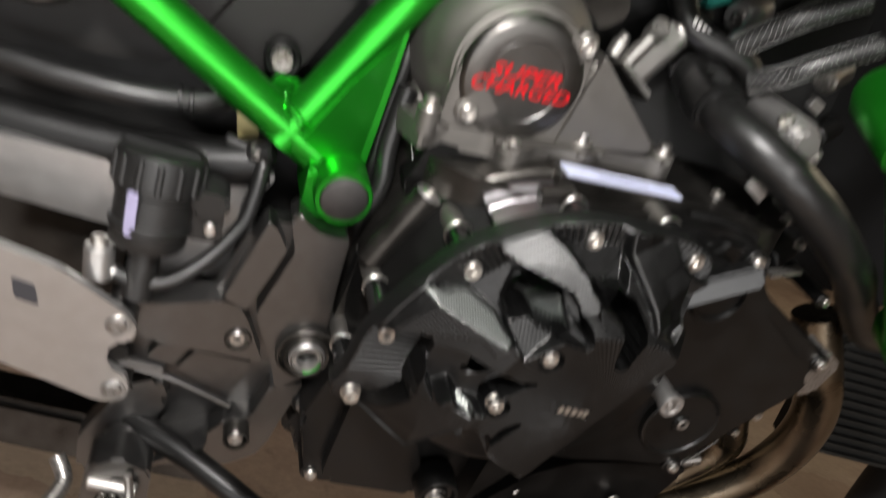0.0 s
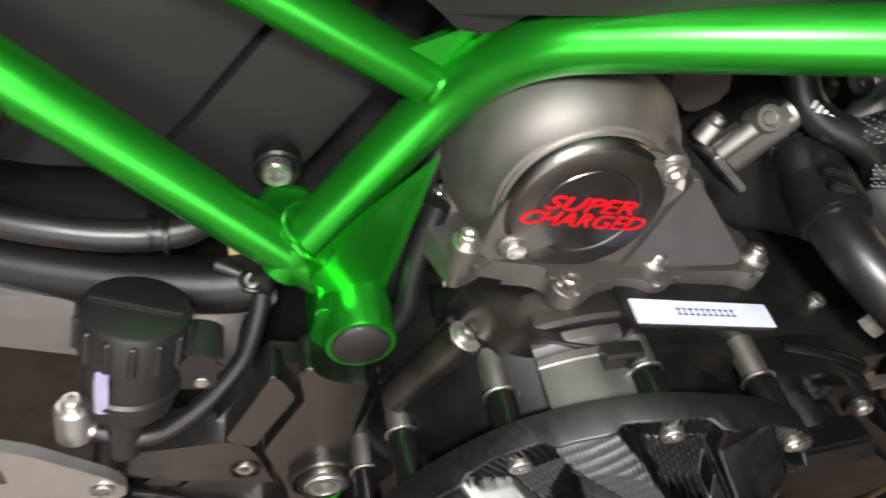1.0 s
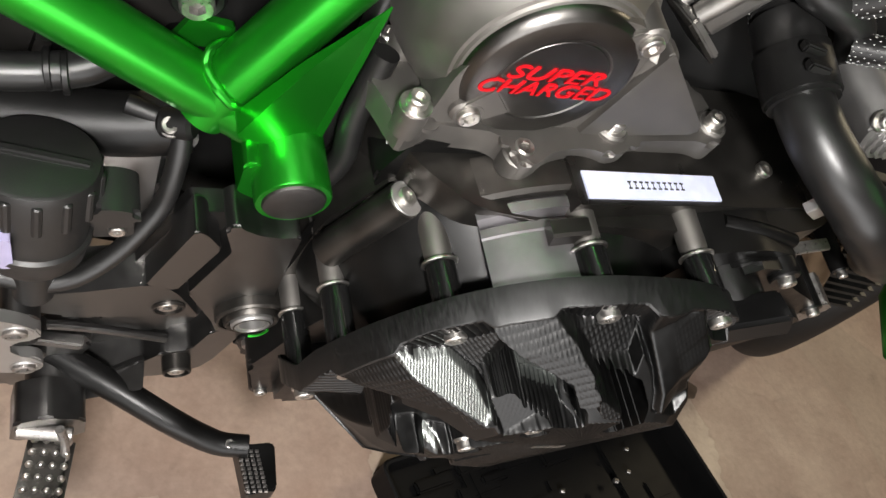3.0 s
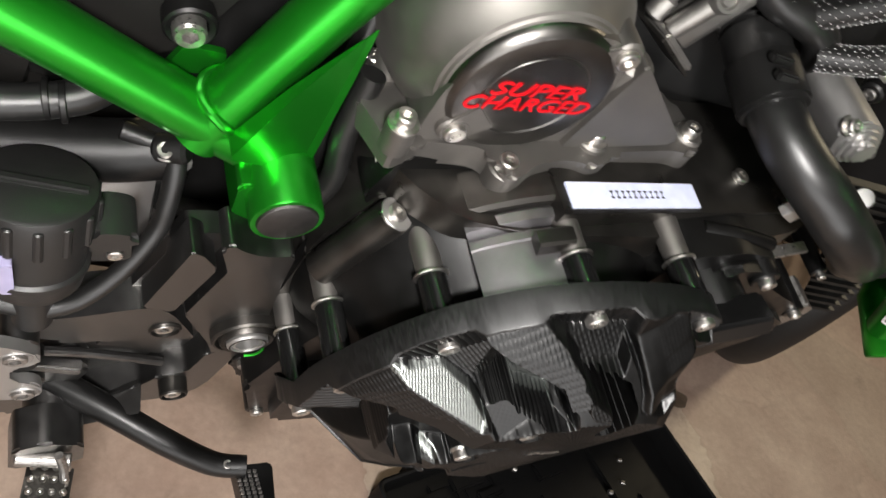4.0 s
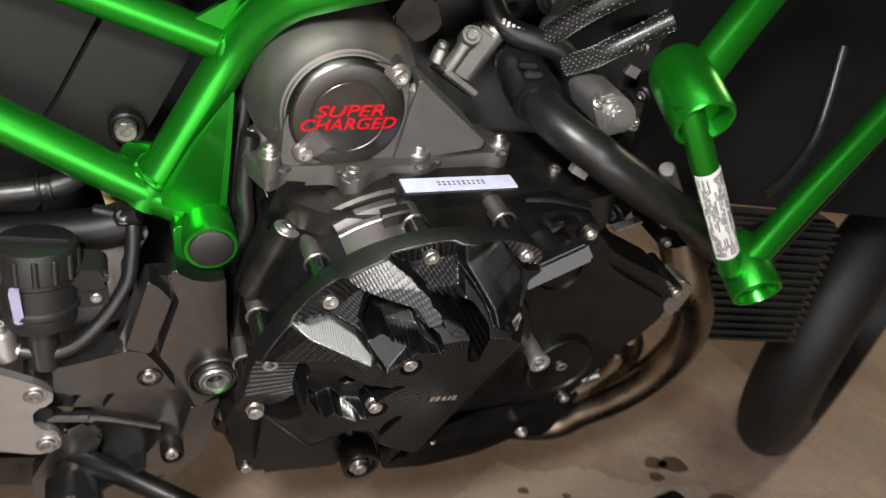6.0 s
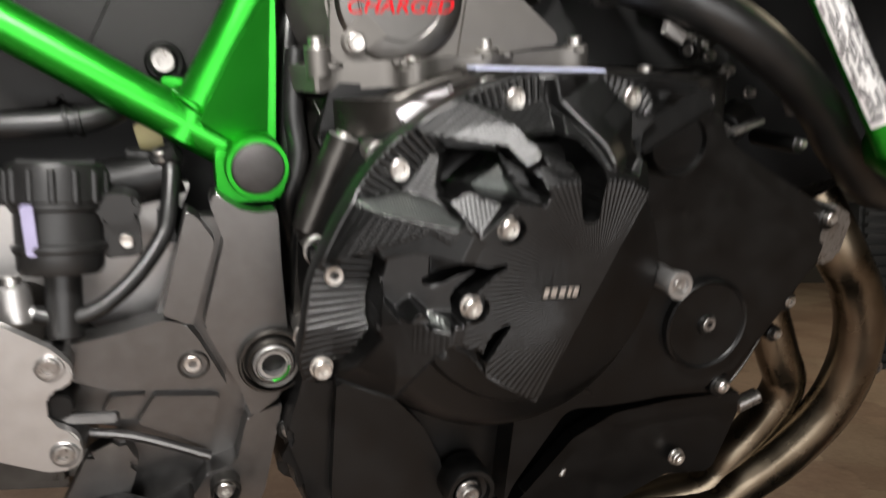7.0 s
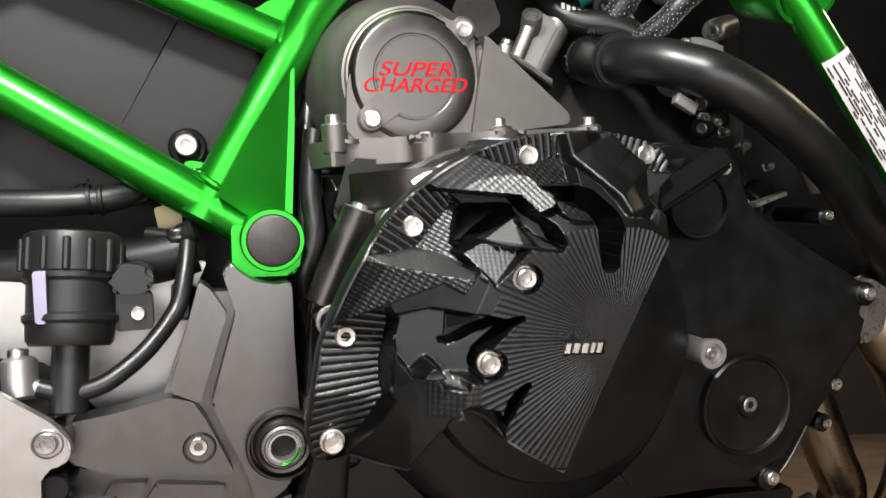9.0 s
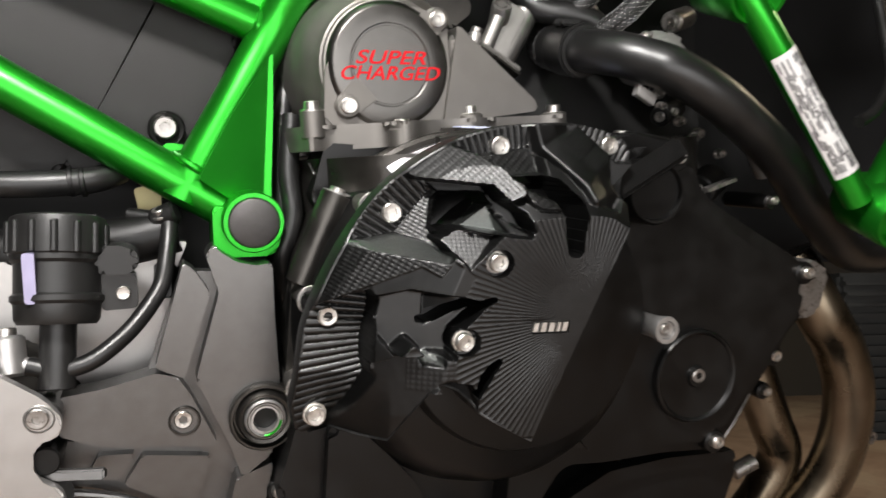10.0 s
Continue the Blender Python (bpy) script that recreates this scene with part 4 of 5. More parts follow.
# sunk faces round the cuts
tongue = [(0.0385, 0.6096), (0.0478, 0.6157), (0.0694, 0.6125), (0.0522, 0.5940)]
hit = inside(tongue, X, Z)
H = np.where(hit, fan_h - 0.001 - 0.75 * np.clip((Z - 0.5940) * 0.95 - (X - 0.0522) * 0.3, 0, 1), H)
relief = np.where(hit, scales_along(0, 0.0024, 0.0020, 0.00011), relief)
facet_2 = [(0.0546, 0.6154), (0.0698, 0.6286), (0.0784, 0.612)]
facet_3 = [(0.0698, 0.6286), (0.0791, 0.6187), (0.0868, 0.6137), (0.0865, 0.6112), (0.0784, 0.6120)]
bank_b = [(0.0380, 0.6412), (0.0522, 0.6408), (0.0673, 0.6396), (0.0744, 0.6306), (0.0830, 0.6250), (0.0880, 0.6140), (0.0791, 0.6187), (0.0700, 0.6286), (0.0677, 0.6353), (0.0454, 0.6344)]
hit = inside(bank_b, X, Z)
H = np.where(hit, np.minimum(H, 0.067 + 0.35 * (X - 0.045)), H)
relief = np.where(hit, 0, relief)
hit = inside(facet_2, X, Z)
H = np.where(hit, 0.071 + 0.10 * (X - 0.06) + 0.30 * (Z - 0.615), H)
relief = np.where(hit, 0, relief)
hit = inside(facet_3, X, Z)
H = np.where(hit, np.minimum(fan_h - 0.002, 0.070 + 1.05 * (X - 0.0700) + 0.4 * (0.6286 - Z)), H)
relief = np.where(hit, 0, relief)
sunk_3 = [(0.0064, 0.5767), (0.0237, 0.5814), (0.0504, 0.5781), (0.0642, 0.5744), (0.0487, 0.5583), (0.0483, 0.5440), (0.0323, 0.5455), (0.0238, 0.5536), (0.0155, 0.5456), (0.0075, 0.5550)]
hit = inside(sunk_3, X, Z)
H = np.where(hit, np.minimum(H, rim_h + 0.014 + 0.15 * (X - 0.006)), H)
relief = np.where(hit, 0, relief)
facet_4 = [(0.0345, 0.5775), (0.0506, 0.5752), (0.0642, 0.5746), (0.0345, 0.5611)]
hit = inside(facet_4, X, Z)
H = np.where(hit, 0.0665 + 0.55 * (X - 0.0345) + 0.1 * (Z - 0.57), H)
# lower arm, its scaled end and the sunk corner beside it
arm_d = [(0.0047, 0.5400), (0.0155, 0.5456), (0.0323, 0.5455), (0.0483, 0.5440), (0.0497, 0.5267), (0.0407, 0.5285), (0.0351, 0.5228), (0.0620, 0.4850), (-0.0150, 0.4800), (-0.0109, 0.4968), (-0.0024, 0.5103), (0.0075, 0.5302)]
hit = inside(arm_d, X, Z)
H = np.where(hit, np.minimum(fan_h, rim_h + 0.003 + 0.55 * np.clip(edge - 0.012, 0, 1)), H)
relief = np.where(hit, np.where((X > 0.024) & (Z > 0.525), scales_along(0, 0.0028, 0.0030, 0.00016), 0), relief)
ledge_d = [(0.0290, 0.5462), (0.0420, 0.5440), (0.0415, 0.5395), (0.0320, 0.5408)]
hit = inside(ledge_d, X, Z)
H = np.where(hit, 0.0725 + 0.75 * (X - 0.030) - 1.2 * (Z - 0.5405), H)
relief = np.where(hit, 0.0003 * np.abs(np.sin(X * math.pi / 0.0020)), relief)
sunk_5 = [(0.0407, 0.5285), (0.0469, 0.5297), (0.0586, 0.5278), (0.0606, 0.5242), (0.0623, 0.5174), (0.0640, 0.5020), (0.0560, 0.5040), (0.0444, 0.5200)]
hit = inside(sunk_5, X, Z)
H = np.where(hit, np.minimum(fan_h, 0.0640 + 0.70 * np.clip(X - 0.047, 0, 1)), H)
relief = np.where(hit, 0, relief)
# claw cuts right through
claw_1 = [(0.0779, 0.6437), (0.0842, 0.6447), (0.1002, 0.6456), (0.1078, 0.6438), (0.118, 0.6318), (0.119, 0.6276), (0.1172, 0.6018), (0.1149, 0.6001), (0.1104, 0.6004), (0.108, 0.6032), (0.1034, 0.6274), (0.1, 0.6316), (0.0846, 0.6397)]
claw_2 = [(0.0412, 0.6306), (0.0454, 0.6344), (0.0677, 0.6353), (0.0700, 0.6285), (0.0555, 0.6154), (0.0478, 0.6145), (0.0420, 0.6105), (0.0385, 0.6133)]
claw_4 = [(0.0289, 0.5647), (0.044, 0.5706), (0.0578, 0.5766), (0.0678, 0.5787), (0.0694, 0.5764), (0.0625, 0.5722), (0.0499, 0.5676), (0.0403, 0.5622), (0.0306, 0.5607)]
claw_6 = [(0.0606, 0.5242), (0.0625, 0.5337), (0.0679, 0.5405), (0.0735, 0.5438), (0.0749, 0.5411), (0.0628, 0.5188)]
# facets that get the lighter metal with the glint in its colour
milled_glint = np.zeros(X.shape, bool)
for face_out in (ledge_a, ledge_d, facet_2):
    milled_glint |= inside(face_out, X, Z)
cut = np.zeros(X.shape, bool)
for claw in (claw_1, claw_2, claw_4, claw_6):
    cut |= inside(rounded(claw, 0.002, 3), X, Z)
# the arms start from the rim with a slope
H = np.where(X < 0.100, np.minimum(H, rim_h + 0.0010 + 1.1 * edge), H)
moulded = c_in | inside(arm_d, X, Z) | inside(sunk_3, X, Z)
for k in range(14):
    soft = H.copy()
    soft[1:-1, 1:-1] = (H[1:-1, 1:-1] * 4 + H[:-2, 1:-1] + H[2:, 1:-1] + H[1:-1, :-2] + H[1:-1, 2:]) / 8
    H = soft if k < 3 else np.where(moulded, soft, H)
H = H + relief
# bolt seats and the maker's recess
for bx, bz in ((0.0688, 0.5972), (0.0535, 0.5528)):
    H = np.where(np.hypot(X - bx, Z - bz) < 0.0078, H - 0.0060, H)
badge = (X > 0.0900) & (X < 0.1130) & (Z > 0.5568) & (Z < 0.5642)
H = np.where(badge, fan_h - 0.0010, H)
back_h = rim_h - 0.0150
H = np.where(cut, back_h, np.maximum(H, back_h + 0.001))
shape_in = inside(outline, X, Z)
keep = shape_in[:-1, :-1] & shape_in[1:, 1:] & shape_in[:-1, 1:] & shape_in[1:, :-1]
keep &= ~(cut[:-1, :-1] & cut[1:, 1:] & cut[:-1, 1:] & cut[1:, :-1])
ids = np.arange(X.size).reshape(X.shape)
quads = np.stack([ids[:-1, :-1], ids[:-1, 1:], ids[1:, 1:], ids[1:, :-1]], -1)[keep]
used, flat = np.unique(quads, return_inverse=True)
verts = np.stack([(X + SKEW_X * (H - BASE)).ravel()[used], -H.ravel()[used], (Z + SKEW_Z * (H - BASE)).ravel()[used]], 1)
data = bpy.data.meshes.new("clutch_guard")
data.from_pydata(verts.tolist(), [], flat.reshape(-1, 4).tolist())
data.materials.append(GUARD)
data.materials.append(MILLED_GLINT)
data.polygons.foreach_set("material_index", milled_glint[:-1, :-1][keep].astype(np.int32))
data.shade_smooth()
data.set_sharp_from_angle(angle=radians(28))
guard = new("clutch_guard", data)
guard.parent = bike
guard.matrix_parent_inverse = bike.matrix_world.inverted()
tagged(guard, "black machined aluminium clutch guard with claw shaped cuts")


def on_slab(u, v, h):
    """A place on the guard, h from the machine's middle plane."""
    return Vector((u + SKEW_X * (h - BASE), -h, v + SKEW_Z * (h - BASE)))


def height_at(field, u, v):
    i = min(max(int(round((v - gz[0]) / STEP)), 0), len(gz) - 1)
    j = min(max(int(round((u - gx[0]) / STEP)), 0), len(gx) - 1)
    return float(field[i, j])


bm = bmesh.new()
n = len(outline)
cx, cz = 0.08, 0.57
rows = []
for u, v in outline:
    d = Vector((u - cx, 0, v - cz)).normalized()
    ui, vi = u - d.x * 0.0016, v - d.z * 0.0016
    low = height_at(rim_h, u, v) - 0.0150
    top = max(height_at(H, u - d.x * 0.0020, v - d.z * 0.0020) + 0.0002, low + 0.004)
    rows.append([bm.verts.new(on_slab(ui, vi, low)), bm.verts.new(on_slab(u, v, low)), bm.verts.new(on_slab(u, v, top - 0.0005)), bm.verts.new(on_slab(u - d.x * 0.0004, v - d.z * 0.0004, top)), bm.verts.new(on_slab(ui, vi, top))])
for i in range(n):
    p, q = rows[i], rows[(i + 1) % n]
    for k in range(5):
        bm.faces.new((p[k], q[k], q[(k + 1) % 5], p[(k + 1) % 5]))
part("guard_edge", bm, ALLOY, guard, "brushed black side of the guard", 50)
for tip, r in (((0.0852, -0.0717, 0.6586), 0.0058), ((0.1545, -0.0655, 0.6618), 0.0058), ((0.0219, -0.0692, 0.6193), 0.0058), ((-0.0139, -0.0600, 0.5611), 0.0058), ((-0.0205, -0.0420, 0.5035), 0.0058), ((0.0772, -0.0965, 0.5885), 0.0052), ((0.0596, -0.0880, 0.5458), 0.0052)):
    bolt(tip, OUT, guard, r, 0.0052, r * 1.22, STEEL, label="bright zinc plated cap screw")
for y, tip in ((0.0085, (-0.0205, -0.0430, 0.5035)), (-0.0115, (-0.0139, -0.0590, 0.5611)), (-0.0295, (0.0219, -0.0692, 0.6193)), (-0.036, (0.0852, -0.0717, 0.6586)), (-0.028, (0.1545, -0.0655, 0.6618))):
    seat = Vector(tip) + BACK * ((y - tip[1]) / BACK.y)
    part("spacer", rod(seat, Vector(tip) + BACK * 0.016, 0.0082, 0.0008, 32), GLOSS, guard, "gloss black round spacer")
    part("washer", lathe([(0.003, 0.0), (0.0092, 0.0), (0.0096, 0.0004), (0.0096, 0.0012), (0.0092, 0.0016), (0.003, 0.0016)], seat, (0, 1, 0), 32), STEEL, guard, "bright steel washer")
    part("case_boss", lathe([(0, 0.0), (0.0066, 0.0), (0.0074, 0.004), (0.0082, 0.045), (0, 0.045)], seat + BACK * 0.0016, (0, 1, 0), 28), CAST, case)
# maker's badge as plain slanted bars
for u0, wide in ((0.0912, 0.0036), (0.0956, 0.0040), (0.1004, 0.0042), (0.1052, 0.0028), (0.1086, 0.0036)):
    bm = bmesh.new()
    rows = []
    for lift_by in (-0.0012, 0.0002):
        quad = [(u0, 0.5580), (u0 + wide * 0.75, 0.5579), (u0 + wide * 0.75 + 0.0010, 0.5630), (u0 + 0.0010, 0.5631)]
        rows.append([bm.verts.new(on_slab(u, v, height_at(fan_h, u, v) + lift_by)) for u, v in quad])
    bm.faces.new(rows[1])
    for k in range(4):
        bm.faces.new((rows[0][k], rows[0][(k + 1) % 4], rows[1][(k + 1) % 4], rows[1][k]))
    part("badge_bar", bm, STEEL, guard)

# ---- coolant hose and fittings ----
hose_line = [(0.170, 0.125, 0.800), (0.1662, 0.0870, 0.7800), (0.1625, 0.0590, 0.7680), (0.1660, 0.0360, 0.7585), (0.1700, 0.0160, 0.7505), (0.1765, -0.0010, 0.7440), (0.1890, -0.0150, 0.7370), (0.2050, -0.0240, 0.7292), (0.2155, -0.0285, 0.7235), (0.2340, -0.0285, 0.7140), (0.2520, -0.0250, 0.7045), (0.2680, -0.0185, 0.6960), (0.2880, -0.0090, 0.6860), (0.3100, 0.0050, 0.6760), (0.3310, 0.0200, 0.6645), (0.3520, 0.0370, 0.6490), (0.3770, 0.0540, 0.6340), (0.4050, 0.0720, 0.6180), (0.4390, 0.0930, 0.6100), (0.5000, 0.1200, 0.6150)]
hose = part("coolant_hose", tube(hose_line, 0.0154, 28, 8), RUBBER, bike, "thick black moulded rubber coolant hose")
part("hose_collar", tube([(0.1630, 0.0600, 0.7685), (0.1660, 0.0380, 0.7595), (0.1700, 0.0160, 0.7505)], 0.0182, 28, 6), RUBBER, hose)
ca, cb = Vector((0.1650, 0.0420, 0.7610)), Vector((0.1695, 0.0185, 0.7515))
clamp = part("hose_clamp", tube([ca, (ca + cb) / 2, cb], 0.0196, 32, 4), PLASTIC, hose, "black spring hose clamp")
for k in (0.15, 0.55):
    o = ca + (cb - ca) * k + Vector((-0.35, -0.6, 0.7)).normalized() * 0.0206
    part("clamp_ear", block(o.x - 0.007, o.x + 0.007, o.y - 0.003, o.y + 0.003, o.z - 0.002, o.z + 0.003, 0.001), PLASTIC, clamp)


def braid(points, r, name="braided_sleeve"):
    """A sleeve with rows of small bright knots."""
    ob = part(name, tube(points, r, 20, 6), RUBBER, bike, "black braided loom sleeve with pale flecks")
    bm = bmesh.new()
    pts = smooth_line(points, max(3, int(sum((Vector(q) - Vector(p)).length for p, q in zip(points, points[1:])) / (len(points) - 1) / 0.0028)))
    for i, p in enumerate(pts[:-1]):
        w = (pts[i + 1] - p).normalized()
        u = w.orthogonal().normalized()
        v = w.cross(u)
        for k in range(10):
            a = 2 * math.pi * (k + 0.5 * (i % 2)) / 10
            c = p + (u * math.cos(a) + v * math.sin(a)) * r
            t = (-u * math.sin(a) + v * math.cos(a))
            q = [bm.verts.new(c + w * 0.0006), bm.verts.new(c + t * 0.0003), bm.verts.new(c - w * 0.0006), bm.verts.new(c - t * 0.0003)]
            top = bm.verts.new(c + (c - p).normalized() * 0.0005)
            for j in range(4):
                bm.faces.new((q[j], q[(j + 1) % 4], top))
    tagged(part("fleck_weave", bm, WHITE, ob), kind="stuff")
    return ob


braid([(0.168, 0.105, 0.790), (0.1662, 0.0870, 0.7800), (0.1640, 0.0700, 0.7725), (0.1628, 0.0610, 0.7690)], 0.0176)
braid([(0.176, 0.046, 0.794), (0.189, 0.035, 0.811), (0.203, 0.025, 0.826), (0.235, 0.015, 0.850)], 0.0085)
braid([(0.194, 0.042, 0.776), (0.209, 0.030, 0.786), (0.222, 0.020, 0.799), (0.255, 0.010, 0.825)], 0.0080)
loom = part("wiring_loom", tube([(0.126, 0.062, 0.822), (0.138, 0.054, 0.802), (0.154, 0.050, 0.793), (0.172, 0.047, 0.790), (0.190, 0.048, 0.785), (0.206, 0.053, 0.771), (0.214, 0.060, 0.755)], 0.0098, 20, 6), RUBBER, bike, "black rubber tube with white printed marks")
for k in range(11):
    x = 0.1375 + 0.0040 * k + (0.004 if k > 6 else 0.0)
    z = 0.8000 - 0.0075 * math.sin(min(1.0, (x - 0.1375) / 0.028) * 1.5)
    part("printed_mark", block(x, x + 0.0024, 0.0425 - 0.05 * (x - 0.1375), 0.0431 - 0.05 * (x - 0.1375), z - 0.0005, z + 0.0038, 0), WHITE, loom)
fitting = part("hose_fitting", lathe([(0, 0.0), (0.0068, 0.0), (0.0075, 0.002), (0.0080, 0.018), (0.0118, 0.024), (0.0122, 0.036), (0, 0.036)], (0.192, 0.064, 0.826), (-0.18, -0.05, -0.95), 28), SILVER, bike, "dull silver cast hose fitting")
part("fitting_arm", rod((0.178, 0.060, 0.803), (0.188, 0.064, 0.799), 0.0075, 0.002), SILVER, fitting)
plug = part("wire_plug", rod((0.152, 0.080, 0.823), (0.170, 0.082, 0.834), 0.0100, 0.002, 18), TEAL, bike, "teal plastic wire plug")
part("plug_clip", rod((0.163, 0.076, 0.836), (0.176, 0.078, 0.847), 0.0080, 0.002, 18), SILVER, plug)

housing = part("thermostat_housing", prism(rounded([(0.2082, 0.7567), (0.2181, 0.7666), (0.2367, 0.7641), (0.2528, 0.7517), (0.2541, 0.7393), (0.2417, 0.7306), (0.2268, 0.7319), (0.2169, 0.743)], 0.006), 0.0130, 0.060, 0.0015), SILVER, bike, "bright cast alloy thermostat housing")
for k, grow in enumerate((0.82, 0.64, 0.46)):
    step = [(0.234 + (x - 0.234) * grow, 0.7475 + (z - 0.7475) * grow) for x, z in [(0.2132, 0.7567), (0.22, 0.7654), (0.2367, 0.7641), (0.2528, 0.7517), (0.2541, 0.7393), (0.2417, 0.7306), (0.2268, 0.7319), (0.2181, 0.743)]]
    part("housing_step", prism(rounded(step, 0.004), 0.0105 - 0.003 * k, 0.02, 0.0012), SILVER, housing)
part("housing_ear", tube([(0.240, 0.040, 0.744), (0.226, 0.022, 0.752), (0.2145, 0.012, 0.7585)], 0.0065, 16, 4), SILVER, housing)
bolt((0.2145, 0.006, 0.7620), (0, -0.8, 0.6), housing, 0.0042, 0.005, 0.006)
bolt((0.2520, 0.016, 0.7450), (0, -0.8, 0.6), housing, 0.0042, 0.005, 0.006, DULL)
bracket = part("hose_bracket", prism([(0.1955, 0.7165), (0.2105, 0.7100), (0.2085, 0.7030), (0.1940, 0.7095)], -0.016, -0.010, 0.0005), SILVER, bike, "small bent silver bracket")
part("hose_bracket", prism([(0.252, 0.782), (0.264, 0.778), (0.262, 0.770), (0.250, 0.774)], 0.05, 0.056, 0.0005), SILVER, bike, "small bent silver bracket")
head = part("cylinder_head", block(0.05, 0.30, 0.09, 0.33, 0.66, 0.86, 0.008), PLASTIC, bike, "dark plastic covered cylinder head")
part("intake_block", prism(rounded([(0.055, 0.792), (0.066, 0.815), (0.085, 0.812), (0.096, 0.790), (0.080, 0.775)], 0.004), 0.045, 0.09, 0.002), CRANK, head)
for k, (x, y, z, r, mat) in enumerate(((0.13, 0.07, 0.835, 0.006, RED), (0.15, 0.075, 0.828, 0.008, SILVER), (0.19, 0.07, 0.822, 0.012, SILVER), (0.235, 0.07, 0.835, 0.010, DULL), (0.27, 0.06, 0.80, 0.009, DULL), (0.29, 0.07, 0.76, 0.008, PLASTIC), (0.255, 0.055, 0.74, 0.010, PLASTIC), (0.245, 0.035, 0.715, 0.008, PLASTIC), (0.278, 0.045, 0.66, 0.013, PLASTIC))):
    fit_ = part("connector", rod((x - 0.01, y, z - 0.006), (x + 0.014, y + 0.02, z + 0.008), r, 0.0015, 18), mat, head)
    bolt((x - 0.011, y - 0.001, z - 0.0065), (-0.7, -0.5, -0.4), head, r * 0.5, 0.003, 0.0, DULL)
for (x, y, z), r in (((0.2485, 0.024, 0.7035), 0.0032), ((0.262, 0.022, 0.694), 0.0036), ((0.258, 0.022, 0.6905), 0.003), ((0.276, 0.018, 0.678), 0.003), ((0.246, 0.03, 0.712), 0.003), ((0.237, 0.03, 0.716), 0.003)):
    bolt((x, y, z), OUT, head, r, 0.005, r * 1.3, DULL)
# Added black panel that keeps the space behind the front frame dark.
part("dark_backing_panel", block(0.27, 0.86, 0.205, 0.225, 0.612, 1.05, 0.004), CASE, head)
part("coupling", rod((0.300, 0.030, 0.705), (0.335, 0.060, 0.672), 0.007, 0.001), SILVER, head)
part("dark_cable", tube([(0.375, 0.0, 0.70), (0.40, 0.01, 0.715), (0.43, 0.03, 0.75), (0.44, 0.05, 0.82)], 0.0045, 12, 6), RUBBER, head)
part("dark_cable", tube([(0.39, -0.005, 0.630), (0.44, 0.02, 0.672), (0.56, 0.07, 0.80)], 0.007, 12, 6), RUBBER, head)
part("lever_tip", prism([(0.262, 0.6515), (0.286, 0.6605), (0.2875, 0.658), (0.263, 0.6485)], 0.018, 0.026, 0.0005), DULL, head)

# exhaust and radiator
exhaust = part("exhaust_header", tube([(0.385, 0.11, 0.61), (0.4136, 0.1100, 0.5606), (0.4372, 0.1200, 0.5291), (0.4516, 0.1300, 0.4938), (0.4566, 0.1450, 0.4518), (0.4451, 0.1600, 0.4060), (0.4152, 0.1750, 0.3620), (0.3812, 0.1900, 0.3278), (0.3404, 0.2000, 0.2987), (0.20, 0.22, 0.29)], 0.0215, 32, 8), TITAN, bike,
               "heat tinted steel exhaust header pipe")
part("inner_pipe", tube([(0.37, 0.16, 0.53), (0.3978, 0.1700, 0.4612), (0.4129, 0.1800, 0.4276), (0.3989, 0.1900, 0.3889), (0.3756, 0.2000, 0.3552), (0.3429, 0.2100, 0.3161), (0.22, 0.22, 0.29)], 0.0195, 28, 8), TITAN, exhaust)
part("pipe_bracket", prism(rounded([(0.348, 0.602), (0.368, 0.592), (0.362, 0.560), (0.345, 0.554), (0.340, 0.575)], 0.004), 0.034, 0.06, 0.002), DULL, exhaust)
part("pipe_clip", rod((0.330, 0.12, 0.425), (0.350, 0.12, 0.434), 0.007, 0.001), DULL, exhaust)
rad = part("radiator", block(0.502, 0.66, 0.20, 0.24, 0.431, 0.600, 0.004), FIN, bike, "black finned radiator core")
for k in range(15):
    z = 0.436 + k * 0.0108
    part("fin", block(0.504, 0.658, 0.193, 0.202, z, z + 0.0038, 0), FIN, rad)
bolt((0.520, 0.19, 0.436), OUT, rad, 0.007, 0.006, 0.010, DULL)

# front wheel
wheel = new("front_wheel")
wheel.parent = bike
wheel.matrix_parent_inverse = bike.matrix_world.inverted()
axle = Vector((1.02, 0.475, FLOOR + 0.30))
spin = Vector((-0.57, 0.82, 0.09)).normalized()
rows = []
for k in range(25):
    a = math.pi * (k / 24 - 0.5) * 1.1
    rows.append((0.245 + 0.055 * math.cos(a), 0.052 * math.sin(a)))
bm = lathe([(0.215, rows[0][1])] + rows + [(0.215, rows[-1][1])], axle, spin, 96)
part("tyre", bm, TYRE, wheel, "black road tyre")
part("rim", lathe([(0.216, -0.05), (0.205, -0.052), (0.19, -0.02), (0.05, -0.02), (0.05, 0.02), (0.19, 0.02), (0.205, 0.052), (0.216, 0.05)], axle, spin, 64), PLASTIC, wheel)

